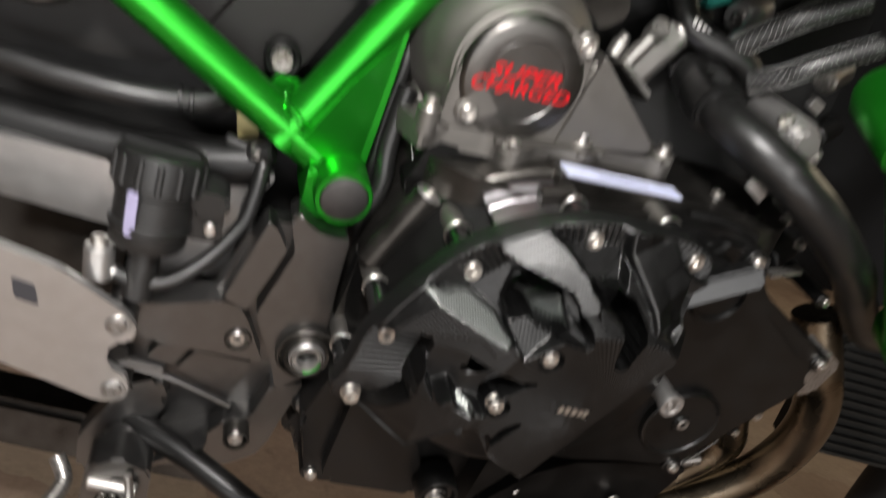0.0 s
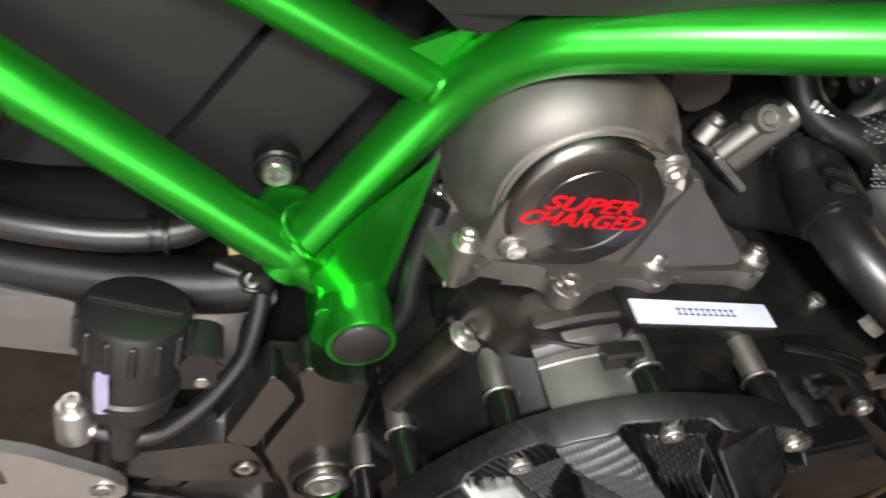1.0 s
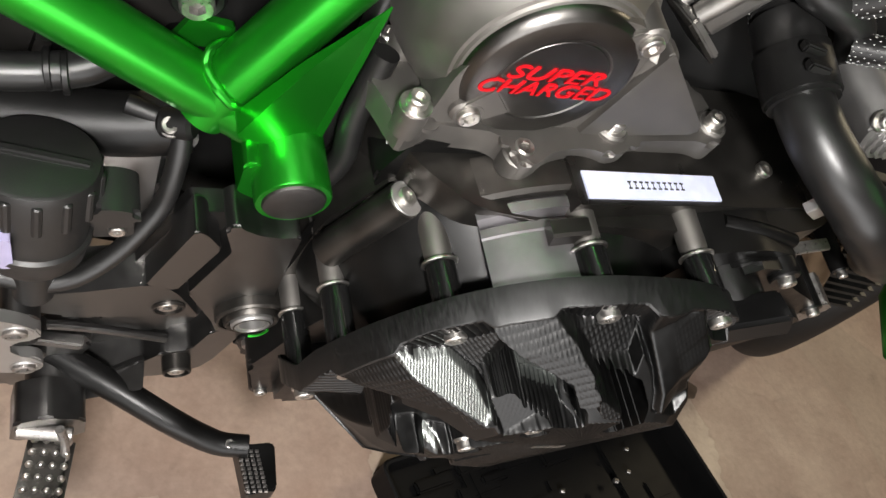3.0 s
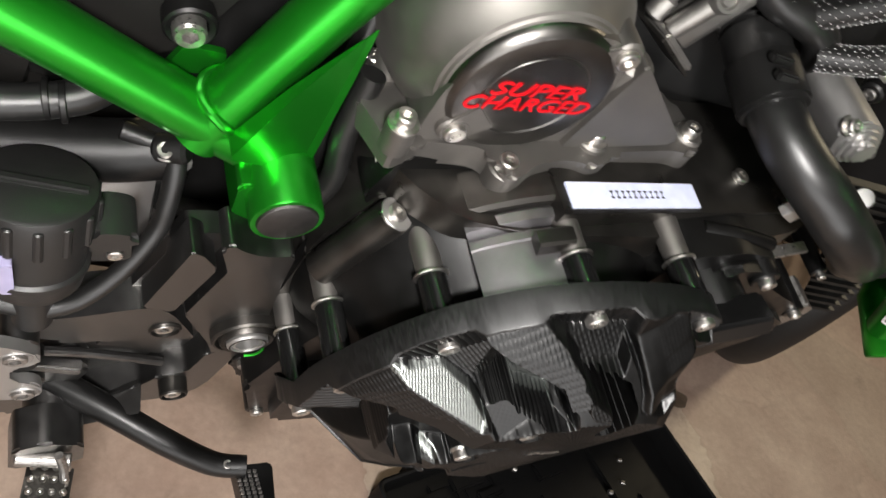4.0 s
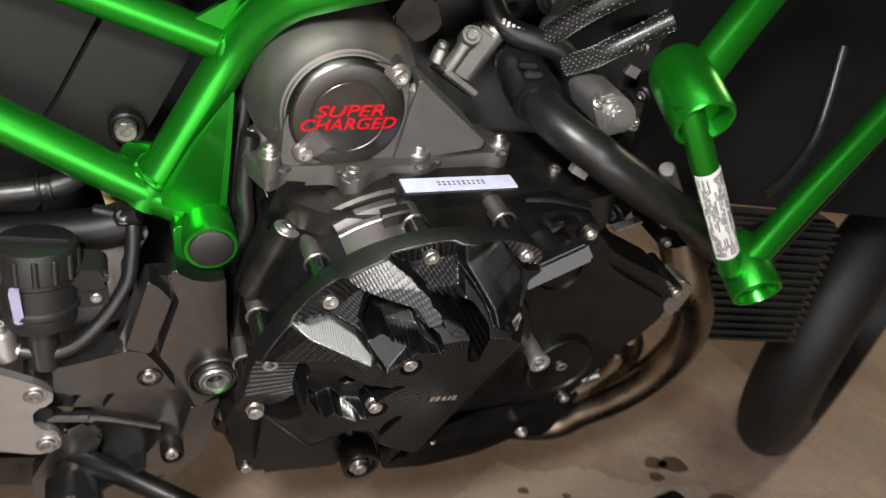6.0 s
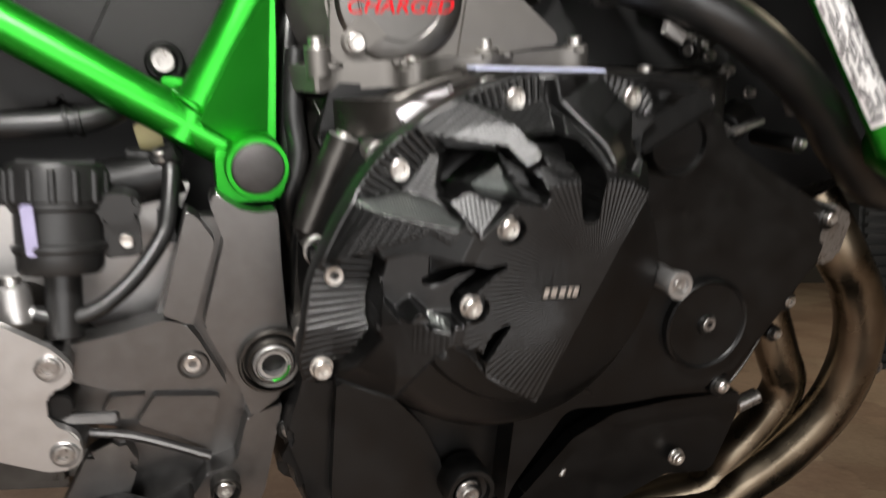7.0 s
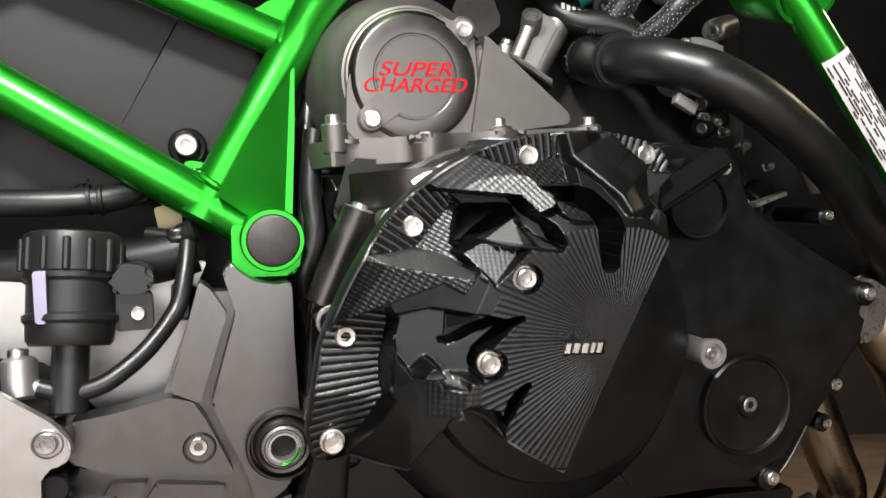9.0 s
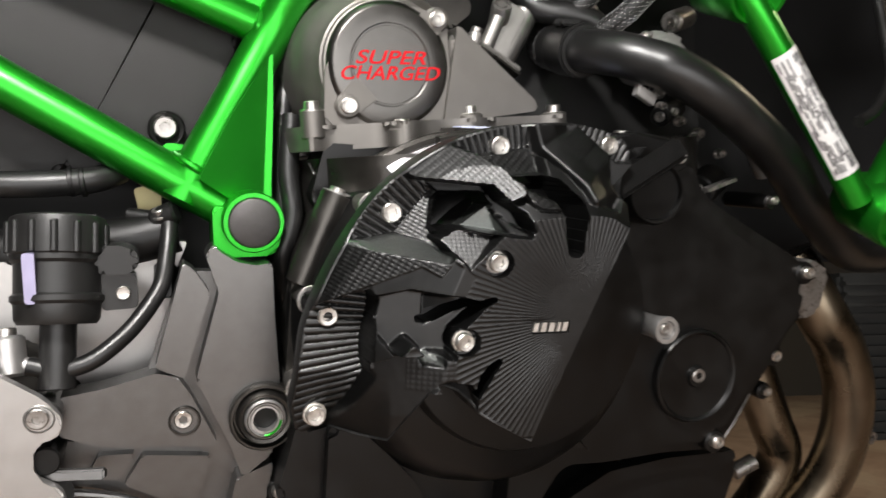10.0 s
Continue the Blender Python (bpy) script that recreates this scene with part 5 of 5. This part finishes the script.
# ---- swingarm pivot casting and rider's foot controls ----
PP = (-0.09, 0.014, 0.50)
plate_part = part("pivot_bracket", prism(rounded([(-0.1060, 0.5900), (-0.0923, 0.5900), (-0.0524, 0.5900), (-0.0430, 0.520), (-0.047, 0.47), (-0.066, 0.450), (-0.089, 0.468), (-0.118, 0.500), (-0.170, 0.495), (-0.172, 0.512), (-0.126, 0.522)], 0.003), 0.030, 0.044, 0.001, None, None, PP), GREY, bike,
                  "grey painted cast swingarm pivot bracket with ribs")
part("column_face", prism(rounded([(-0.0930, 0.6030), (-0.0885, 0.6095), (-0.0840, 0.6045), (-0.0740, 0.5985), (-0.0620, 0.5965), (-0.0520, 0.5985), (-0.0492, 0.5631), (-0.0445, 0.52), (-0.0475, 0.472), (-0.0660, 0.457), (-0.0740, 0.4790), (-0.0965, 0.5235), (-0.0842, 0.5790)], 0.003), 0.012, 0.036, 0.0028, None, None, PP), GREY, plate_part)
part("panel_face", prism(rounded([(-0.1060, 0.5972), (-0.0995, 0.5932), (-0.0893, 0.5784), (-0.1030, 0.5240), (-0.1206, 0.5313)], 0.002), 0.014, 0.036, 0.0022, None, None, PP), GREY, plate_part)
part("arm_face", prism(rounded([(-0.1205, 0.5279), (-0.1077, 0.5251), (-0.0993, 0.5135), (-0.0830, 0.4825), (-0.0820, 0.4790), (-0.150, 0.4825), (-0.1745, 0.4910), (-0.1750, 0.5145), (-0.151, 0.5190)], 0.003), 0.015, 0.036, 0.0042, None, None, PP), GREY, plate_part)
part("lower_web", prism(rounded([(-0.176, 0.482), (-0.079, 0.4750), (-0.070, 0.450), (-0.080, 0.412), (-0.140, 0.378), (-0.186, 0.383), (-0.162, 0.43), (-0.146, 0.448), (-0.174, 0.454)], 0.002), 0.032, 0.045, 0.001, None, None, PP), GREY, plate_part)
part("lower_rail", prism(rounded([(-0.0690, 0.4575), (-0.0465, 0.466), (-0.0570, 0.402), (-0.063, 0.385), (-0.082, 0.371), (-0.148, 0.362), (-0.148, 0.384), (-0.1040, 0.4025), (-0.0945, 0.4190), (-0.0760, 0.4250), (-0.0705, 0.4530)], 0.003), 0.012, 0.04, 0.0045, None, None, PP), GREY, plate_part)
bm = bmesh.new()
for x, y, z in ((-0.1465, 0.006, 0.3810), (-0.1050, 0.004, 0.4105), (-0.1075, 0.022, 0.4195), (-0.1303, 0.020, 0.4005)):
    for dy, dz in ((0.0, 0.0), (0.012, -0.012)):
        bm.verts.new((x, y + dy, z + dz))
bmesh.ops.convex_hull(bm, input=bm.verts[:])
bmesh.ops.bevel(bm, geom=bm.edges[:], offset=0.0012, segments=2, affect="EDGES", clamp_overlap=True)
part("rail_chamfer", bm, GREY, plate_part)
part("web_panel", prism(rounded([(-0.1525, 0.4740), (-0.1317, 0.4740), (-0.1400, 0.4570), (-0.1595, 0.4605)], 0.002), 0.024, 0.034, 0.0012, None, None, PP), GREY, plate_part)
part("web_panel", prism(rounded([(-0.1270, 0.4725), (-0.0860, 0.4690), (-0.0935, 0.4315), (-0.1375, 0.4535)], 0.002), 0.024, 0.034, 0.0012, None, None, PP), GREY, plate_part)
part("web_rib", tube([(-0.176, 0.016, 0.4550), (-0.143, 0.022, 0.4495), (-0.097, 0.034, 0.4300)], 0.0032, 10, 4), GREY, plate_part)
part("lower_lever_mount", prism(rounded([(-0.193, 0.380), (-0.167, 0.438), (-0.147, 0.448), (-0.137, 0.428), (-0.148, 0.390), (-0.14, 0.35), (-0.19, 0.345)], 0.006), 0.018, 0.034, 0.004, None, None, PP), GREY, plate_part)
part("mount_boss", rod((-0.160, 0.008, 0.386), (-0.160, 0.03, 0.386), 0.016, 0.003), GREY, plate_part)
part("pivot_ring", lathe([(0.0222, 0.03), (0.0222, -0.002), (0.0212, -0.0035), (0.0200, -0.0035), (0.0188, 0.0015), (0.0180, 0.0015), (0.0172, -0.0045), (0.0160, -0.0060), (0.0140, -0.0052), (0.0135, 0.0)], (-0.0537, 0.0155, 0.4979), (0, 1, 0), 64), CRANK, plate_part, "dark steel pivot surround")
part("pivot_nut", lathe([(0.0135, 0.01), (0.0130, -0.0065), (0.0120, -0.0078), (0.0105, -0.0078), (0.0100, -0.0055), (0.0095, -0.0055), (0.0090, -0.0070), (0.0078, -0.0070), (0.0072, 0.030), (0, 0.030)], (-0.0537, 0.0155, 0.4979), (0, 1, 0), 48, None, ()), SILVER, plate_part, "turned steel pivot nut with hollow centre")
# Flat black disc: the shade of the nut's hollow centre made as a part.
part("bore_shade_disc", lathe([(0.0074, 0.001), (0.0074, -0.0008), (0, -0.0008)], (-0.0537, 0.0155, 0.4979), (0, 1, 0), 32), PLASTIC, plate_part, "flat black disc for the shaded hollow of the pivot")
part("paint_mark", lathe([(0.0118, -0.0081), (0.0108, -0.0081)], (-0.0537, 0.0155, 0.4979), (0, 1, 0), 48), CRANK, plate_part)
bm = bmesh.new()
pts = [Vector((-0.0537 + 0.0112 * math.cos(a), 0.0070, 0.4979 + 0.0112 * math.sin(a))) for a in [radians(-85 + 7 * k) for k in range(12)]]
part("paint_mark", tube(pts, 0.0009, 8, 2), GREEN, plate_part, "bright green paint mark")
for x, y, z in ((-0.1031, 0.0152, 0.4975), (-0.0855, 0.024, 0.410)):
    part("bolt_seat", lathe([(0.0098, 0.012), (0.0098, -0.003), (0.0090, -0.0042), (0.0082, -0.0042), (0.0078, 0.0)], (x, y, z), (0, 1, 0), 36), CRANK, plate_part)
    bolt((x, y - 0.004, z), OUT, plate_part, 0.0058, 0.006, 0.0072)
backing = part("backing_plate", prism(rounded([(-0.30, 0.60), (-0.205, 0.598), (-0.150, 0.6150), (-0.108, 0.6140), (-0.114, 0.5976), (-0.126, 0.524), (-0.168, 0.5139), (-0.20, 0.548), (-0.30, 0.56)], 0.003), 0.040, 0.048, 0.001, None, None, (-0.14, 0.04, 0.57)), SILVER, bike, "light grey backing panel behind the reservoir")
part("small_clip", block(-0.124, -0.113, 0.016, 0.04, 0.575, 0.597, 0.001), PLASTIC, backing)

hanger_out = [(-0.30, 0.566), (-0.2488, 0.5525), (-0.2147, 0.5417), (-0.1755, 0.5170), (-0.1655, 0.5050), (-0.1665, 0.4940), (-0.1805, 0.4900), (-0.1798, 0.4700), (-0.1655, 0.4620), (-0.1620, 0.4490), (-0.1660, 0.4385), (-0.1814, 0.4380), (-0.2415, 0.4625), (-0.30, 0.475)]
HP = (-0.178, -0.018, 0.48)
hanger = part("heel_plate", prism(rounded(hanger_out, 0.005), -0.018, -0.011, 0.0012, None, None, HP), SILVER, bike, "satin silver rear set heel plate with bolts")
part("slot_edge", prism(rounded([(-0.2411, 0.5313), (-0.228, 0.5278), (-0.2246, 0.513), (-0.2383, 0.5167)], 0.002), -0.0186, -0.0175, 0.0002, None, None, HP), INK, hanger)
for x, z, y in ((-0.1765, 0.5050, -0.0225), (-0.1735, 0.4500, -0.0105)):
    part("bolt_seat", lathe([(0.0085, 0.004), (0.0085, -0.0005), (0.0078, -0.0012), (0.0070, -0.0004)], (x, y, z), (0, 1, 0), 36), SILVER, hanger)
    bolt((x, y - 0.0035, z), OUT, hanger, 0.0062, 0.004, 0.0, DULL)
    part("mount", rod((x, y + 0.006, z), (x, 0.02, z), 0.010, 0.001), GREY, hanger)
part("mount", rod((-0.176, -0.012, 0.479), (-0.176, 0.04, 0.479), 0.0085, 0.001), PLASTIC, hanger)
part("link_bar", block(-0.195, -0.145, -0.006, 0.002, 0.4665, 0.4725, 0.001), GREY, hanger)

# brake fluid reservoir and lines
res = part("fluid_reservoir", lathe([(0, 0.0), (0.0215, 0.0), (0.0235, 0.003), (0.0240, 0.012), (0.0258, 0.014), (0.0258, 0.017), (0.0240, 0.0185), (0.0242, 0.036), (0.0262, 0.038), (0.0262, 0.041)], (-0.1735, -0.006, 0.5585), (-0.02, 0, 1), 48), RESIN, bike,
           "black plastic brake fluid reservoir with milky sight strip")
cap_rows = [(0.0262, 0.041), (0.0272, 0.042), (0.0272, 0.060), (0.0262, 0.0635), (0.0245, 0.0645), (0, 0.0645)]
cap = part("cap", lathe(cap_rows, (-0.1735, -0.006, 0.5585), (-0.02, 0, 1), 48), RESIN, res)
for k in range(14):
    a = 2 * math.pi * k / 14
    c = Vector((-0.1745 + 0.0266 * math.cos(a), -0.006 + 0.0266 * math.sin(a), 0.600))
    part("grip_rib", rod(c, c + Vector((-0.0004, 0, 0.019)), 0.0024, 0.0008, 10), RESIN, cap)
part("top_bar", block(-0.1985, -0.1515, -0.009, -0.003, 0.621, 0.6250, 0.0015), RESIN, cap)
part("sight_strip", prism(rounded([(-0.1850, 0.5985), (-0.1785, 0.599), (-0.1768, 0.570), (-0.1830, 0.5695)], 0.0015), -0.0335, -0.028, 0.0006), GLASS, res, "milky white sight strip")
part("stem", rod((-0.1725, -0.006, 0.52), (-0.173, -0.006, 0.5595), 0.0102, 0.001), RESIN, res)
part("mount_arm", prism(rounded([(-0.152, 0.604), (-0.138, 0.606), (-0.128, 0.602), (-0.127, 0.592), (-0.134, 0.588), (-0.152, 0.587)], 0.007), -0.012, 0.012, 0.003), RESIN, res)
part("mount_foot", prism(rounded([(-0.152, 0.590), (-0.131, 0.590), (-0.129, 0.568), (-0.150, 0.566)], 0.003), -0.001, 0.010, 0.001), RESIN, res)
bolt((-0.1372, -0.004, 0.5770), OUT, res, 0.0042, 0.004, 0.0066)
line = part("brake_line", tube([(-0.118, 0.030, 0.632), (-0.1165, 0.024, 0.617), (-0.117, 0.019, 0.598), (-0.120, 0.015, 0.580), (-0.132, 0.006, 0.558), (-0.146, -0.002, 0.5425), (-0.158, -0.006, 0.5345), (-0.172, -0.008, 0.5315), (-0.188, -0.009, 0.5345)], 0.0055, 18, 8), RUBBER, bike, "black rubber brake hose with banjo fittings")
part("banjo", rod((-0.197, -0.010, 0.528), (-0.200, -0.010, 0.552), 0.0095, 0.002), SILVER, line, "bright banjo bolt")
bolt((-0.2005, -0.010, 0.557), (-0.05, 0, 1), line, 0.0055, 0.006, 0.0085)
part("banjo_neck", rod((-0.197, -0.010, 0.5365), (-0.178, -0.0085, 0.5325), 0.0048, 0.001), SILVER, line)
part("upper_joint", rod((-0.128, 0.030, 0.626), (-0.112, 0.026, 0.632), 0.0078, 0.002), PLASTIC, line)
bolt((-0.1235, 0.022, 0.633), (-0.2, -0.6, 0.8), line, 0.0042, 0.004, 0.0058, DULL)
part("joint_cuff", rod((-0.145, 0.033, 0.630), (-0.128, 0.031, 0.628), 0.0052, 0.001), PLASTIC, line)
upper = part("air_hose", tube([(-0.32, 0.012, 0.648), (-0.25, 0.010, 0.6455), (-0.20, 0.014, 0.6465), (-0.165, 0.024, 0.6515), (-0.150, 0.034, 0.660)], 0.0085, 18, 8), RUBBER, bike, "black hose with ringed clip")
for x in (-0.178, -0.171):
    part("ring_clip", rod((x, 0.0205, 0.6495), (x + 0.003, 0.021, 0.650), 0.0098, 0.0005, 24), PLASTIC, upper)
part("dark_pipe", tube([(-0.32, 0.03, 0.604), (-0.22, 0.034, 0.604), (-0.15, 0.036, 0.612), (-0.115, 0.040, 0.622)], 0.0165, 24, 6), PLASTIC, upper)
part("cream_tag", prism(rounded([(-0.145, 0.650), (-0.128, 0.656), (-0.126, 0.632), (-0.138, 0.622)], 0.002), 0.05, 0.056, 0.0006), YELLOW, upper, "cream plastic tag")

# airbox panels behind the trellis
panel = part("airbox_cover", prism(rounded([(-0.1290, 0.7860), (-0.086, 0.772), (-0.0765, 0.7592), (-0.104, 0.695), (-0.125, 0.655), (-0.190, 0.6640), (-0.1665, 0.7063)], 0.006), 0.044, 0.10, 0.003, None, None, (-0.15, 0.044, 0.73)), PANEL, bike, "dark grey textured airbox cover with seam")
part("rear_cover", prism(rounded([(-0.36, 0.82), (-0.20, 0.812), (-0.1335, 0.7875), (-0.171, 0.7055), (-0.194, 0.662), (-0.24, 0.655), (-0.36, 0.66)], 0.006), 0.053, 0.10, 0.003, None, None, (-0.15, 0.053, 0.73)), PANEL, panel)
bolt((-0.1222, 0.0345, 0.6905), OUT, panel, 0.0078, 0.010, 0.0, DULL)
part("bolt_bush", lathe([(0.0125, 0.012), (0.0125, 0.0030), (0.0112, 0.0018), (0.0085, 0.0030), (0.0080, 0.006)], (-0.1222, 0.0390, 0.6905), (0, 1, 0), 36), PLASTIC, panel, "black rubber bush")
part("tank_skirt", prism(rounded([(-0.30, 0.86), (-0.06, 0.835), (-0.02, 0.822), (0.10, 0.862), (0.30, 0.93), (0.30, 1.05), (-0.30, 1.05)], 0.02), 0.030, 0.06, 0.004, None, lambda x, z: -(z - 0.83) * 0.25 - max(0, x) * 0.28), PANEL, panel, "dark grey tank side skirt")
part("skirt_tip", prism(rounded([(-0.170, 0.846), (-0.115, 0.822), (-0.075, 0.804), (-0.0563, 0.7935), (-0.043, 0.800), (-0.028, 0.816), (0.010, 0.834), (0.060, 0.852), (0.125, 0.878), (0.250, 0.928), (0.250, 1.04), (-0.170, 1.04)], 0.005), 0.006, 0.05, 0.003, None, lambda x, z: -0.20 * max(0.0, z - 0.83) - 0.30 * max(0.0, x), (-0.05, 0.006, 0.80)), PANEL, panel, "dark textured skirt tip over the frame joint")
ring = part("frame_slider", lathe([(0, 0.004), (0.010, 0.004), (0.013, 0.0), (0.020, -0.002), (0.0255, 0.0), (0.027, 0.004), (0.027, 0.02), (0, 0.02)], (-0.263, -0.0175, 0.713), (0, 1, 0), 48), DULL, bike, "round polished slider disc")
bolt((-0.263, -0.0215, 0.713), OUT, ring, 0.0095, 0.008, 0.0, STEEL)
part("rubber_ring", lathe([(0.0275, 0.03), (0.0310, 0.028), (0.0315, 0.008), (0.0275, 0.004)], (-0.263, -0.0175, 0.713), (0, 1, 0), 48), CAP, ring)
core = part("inner_body", block(-0.34, -0.05, 0.11, 0.30, 0.46, 0.85, 0.01), PLASTIC, bike, "dark inner bodywork and airbox")
part("shock_mount", block(-0.30, -0.19, 0.06, 0.12, 0.40, 0.60, 0.008), CRANK, core)
part("swingarm", block(-0.70, -0.04, 0.08, 0.14, 0.455, 0.515, 0.012), CRANK, core)

# foot lever and peg
lever = part("brake_pedal", tube([(-0.165, 0.030, 0.402), (-0.125, 0.012, 0.398), (-0.085, -0.004, 0.388), (-0.060, -0.0095, 0.3775), (-0.044, -0.0120, 0.3735), (-0.026, -0.0125, 0.3745)], lambda t: 0.0102 - 0.0020 * t, 18, 8), BLACK, bike, "glossy black brake pedal with knurled pad")
pad = part("pedal_pad", slab(rounded([(-0.0340, -0.0115), (-0.0060, -0.0060), (-0.0030, -0.0430), (-0.0245, -0.0480)], 0.004), 0.3575, 0.3715, 0.0015), BLACK, lever)
knurl = bmesh.new()
for i in range(4):
    for j in range(10):
        k = (j + 0.5) / 10
        x, y = -0.0318 + 0.0088 * k + i * 0.0042, -0.0140 - 0.0325 * k + i * 0.0004
        lathe([(0.0021, 0.0), (0.0011, 0.0016), (0, 0.0016)], (x, y, 0.3713), (0, 0, 1), 4, knurl)
tagged(part("knurling", knurl, DULL, pad), kind="stuff")
bolt((-0.0400, -0.0150, 0.3815), (0.2, -0.3, 0.9), lever, 0.0032, 0.003, 0.0)
peg = part("foot_peg", block(-0.1685, -0.1395, -0.125, -0.012, 0.352, 0.370, 0.004), CRANK, bike, "knurled alloy foot peg on a bracket")
for i in range(4):
    for j in range(13):
        x, y = -0.1640 + i * 0.0068, -0.120 + j * 0.0085
        part("stud", lathe([(0.0026, 0.0), (0.0016, 0.0032), (0.0010, 0.0036), (0, 0.0036)], (x, y, 0.3695), (0, 0, 1), 8), STEEL, peg)
part("peg_clevis", prism(rounded([(-0.180, 0.350), (-0.178, 0.392), (-0.160, 0.402), (-0.136, 0.390), (-0.134, 0.352)], 0.005), -0.012, 0.016, 0.002), GREY, peg)
part("hinge_pin", rod((-0.176, -0.016, 0.377), (-0.142, -0.016, 0.377), 0.0052, 0.001), DULL, peg)
part("spring", tube([(-0.150, -0.02, 0.392), (-0.146, -0.022, 0.378), (-0.144, -0.028, 0.366)], 0.003, 10, 6), DULL, peg)
part("heel_spring", tube([(-0.205, 0.01, 0.372), (-0.195, 0.0, 0.36), (-0.20, -0.02, 0.35)], 0.006, 12, 6), DULL, peg)
part("side_rail", block(-0.42, -0.10, 0.10, 0.15, 0.30, 0.345, 0.006), CRANK, bike, "dark steel lower frame rail")
low_arm = part("lower_link", prism(rounded([(-0.052, 0.452), (-0.034, 0.452), (-0.006, 0.392), (-0.014, 0.374), (-0.034, 0.384), (-0.046, 0.410)], 0.004), 0.052, 0.075, 0.003), CRANK, bike, "dark lower engine mount lug")
bolt((-0.0234, 0.050, 0.385), (0, -0.8, 0.6), low_arm, 0.0052, 0.006, 0.0068)
bolt((-0.040, 0.045, 0.43), (0, -0.7, 0.7), low_arm, 0.0048, 0.010, 0.006)

# ---- open tool case on the floor ----
A, B = Vector((0.196, 0.128, 0)), Vector((0.668, 0.312, 0))
ex = (B - A).normalized()
ey = Vector((ex.y, -ex.x, 0))
turn = Matrix((ex.to_4d(), ey.to_4d(), (0, 0, 1, 0), (0, 0, 0, 1))).transposed()
turn.translation = Vector((A.x, A.y, FLOOR))
turn[3][3] = 1.0
for i in range(3):
    turn[3][i] = 0.0
case_box = new("tool_case")
case_box.location = Vector((0.45, 0.12, FLOOR))
bpy.context.view_layer.update()
tagged(case_box, "open black plastic tool case lying on the floor", "tool case")


def tray(u0, u1, v0, v1, h, name, notches=()):
    """One half of the case: floor, four walls and a folded rim."""
    t = 0.006
    outer = rounded([(u0, v0), (u1, v0), (u1, v1), (u0, v1)], 0.014, 5)
    inner = rounded([(u0 + t, v0 + t), (u1 - t, v0 + t), (u1 - t, v1 - t), (u0 + t, v1 - t)], 0.009, 5)
    bm = bmesh.new()
    rings = [[bm.verts.new((x, y, z)) for x, y in line] for line, z in ((outer, 0.0), (outer, h - 0.0015), (inner, h - 0.0015), (inner, 0.006))]
    lip = rounded([(u0 + t / 2, v0 + t / 2), (u1 - t / 2, v0 + t / 2), (u1 - t / 2, v1 - t / 2), (u0 + t / 2, v1 - t / 2)], 0.0115, 5)
    rings.insert(2, [bm.verts.new((x, y, h)) for x, y in lip])
    for p, q in zip(rings, rings[1:]):
        for k in range(len(p)):
            m = (k + 1) % len(p)
            bm.faces.new((p[k], p[m], q[m], q[k]))
    bm.faces.new(rings[0][::-1])
    bm.faces.new(rings[-1])
    bm.transform(turn)
    half = part(name, bm, CASE, case_box)
    for a, b in notches:
        bm = block(a, b, v0 - 0.010, v0 + 0.002, h * 0.3, h - 0.004, 0.002)
        bm.transform(turn)
        part("latch", bm, CASE, half)
    return half


W = (B - A).length
lid = tray(0.0, W, 0.0, 0.225, 0.045, "lid", ((0.05, 0.12), (W - 0.17, W - 0.075)))
base_half = tray(-0.005, W + 0.005, 0.237, 0.47, 0.055, "base")
rng = random.Random(11)
bm = bmesh.new()
for u in (0.13, 0.36):
    block(u, u + 0.006, 0.01, 0.215, 0.005, 0.013, 0.002, bm)
for _ in range(20):
    u, v = rng.uniform(0.02, W - 0.09), rng.uniform(0.015, 0.17)
    block(u, u + rng.uniform(0.03, 0.08), v, v + rng.uniform(0.012, 0.035), 0.004, rng.uniform(0.009, 0.017), 0.003, bm)
bm.transform(turn)
tagged(part("lid_insert", bm, CASE, lid), kind="stuff")
bm = bmesh.new()
for _ in range(22):
    u, v = rng.uniform(0.02, W - 0.09), rng.uniform(0.25, 0.43)
    block(u, u + rng.uniform(0.03, 0.09), v, v + rng.uniform(0.012, 0.03), 0.004, rng.uniform(0.02, 0.045), 0.002, bm)
bm.transform(turn)
tagged(part("tool_insert", bm, CASE, base_half), kind="stuff")
for u, v, r in ((0.20, 0.045, 0.004), (0.235, 0.11, 0.0035), (0.33, 0.125, 0.004), (0.36, 0.12, 0.0035), (0.43, 0.05, 0.004), (0.15, 0.14, 0.0035), (0.20, 0.19, 0.006), (0.38, 0.09, 0.003), (0.27, 0.16, 0.003)):
    part("steel_bit", rod(turn @ Vector((u, v, 0.036)), turn @ Vector((u + 0.006, v + 0.004, 0.037)), r, 0.001, 12), STEEL, lid)
pin_a, pin_b = turn @ Vector((0.02, 0.231, 0.044)), turn @ Vector((W - 0.02, 0.231, 0.044))
part("hinge", rod(pin_a, pin_b, 0.0045, 0.001, 14), CASE, case_box)
o = turn @ Vector((W - 0.085, 0.285, 0.05))
driver = part("screwdriver_handle", tube([o, o + ex * 0.02 + Vector((0, 0, 0.002)), o + ex * 0.05], lambda t: 0.009 + 0.003 * math.sin(t * 3.1), 16, 6), ORANGE, None)
tagged(driver, "orange plastic screwdriver handle lying in the case", "screwdriver")

# seat cowl above the rear frame
part("seat_cowl", prism(rounded([(-0.42, 0.765), (-0.2821, 0.7728), (-0.2402, 0.7884), (-0.2115, 0.8071), (-0.1934, 0.8174), (-0.195, 0.850), (-0.42, 0.90)], 0.006), -0.020, 0.05, 0.006, None, None, (-0.28, -0.020, 0.79)), PLASTIC, panel, "black seat side cowl")
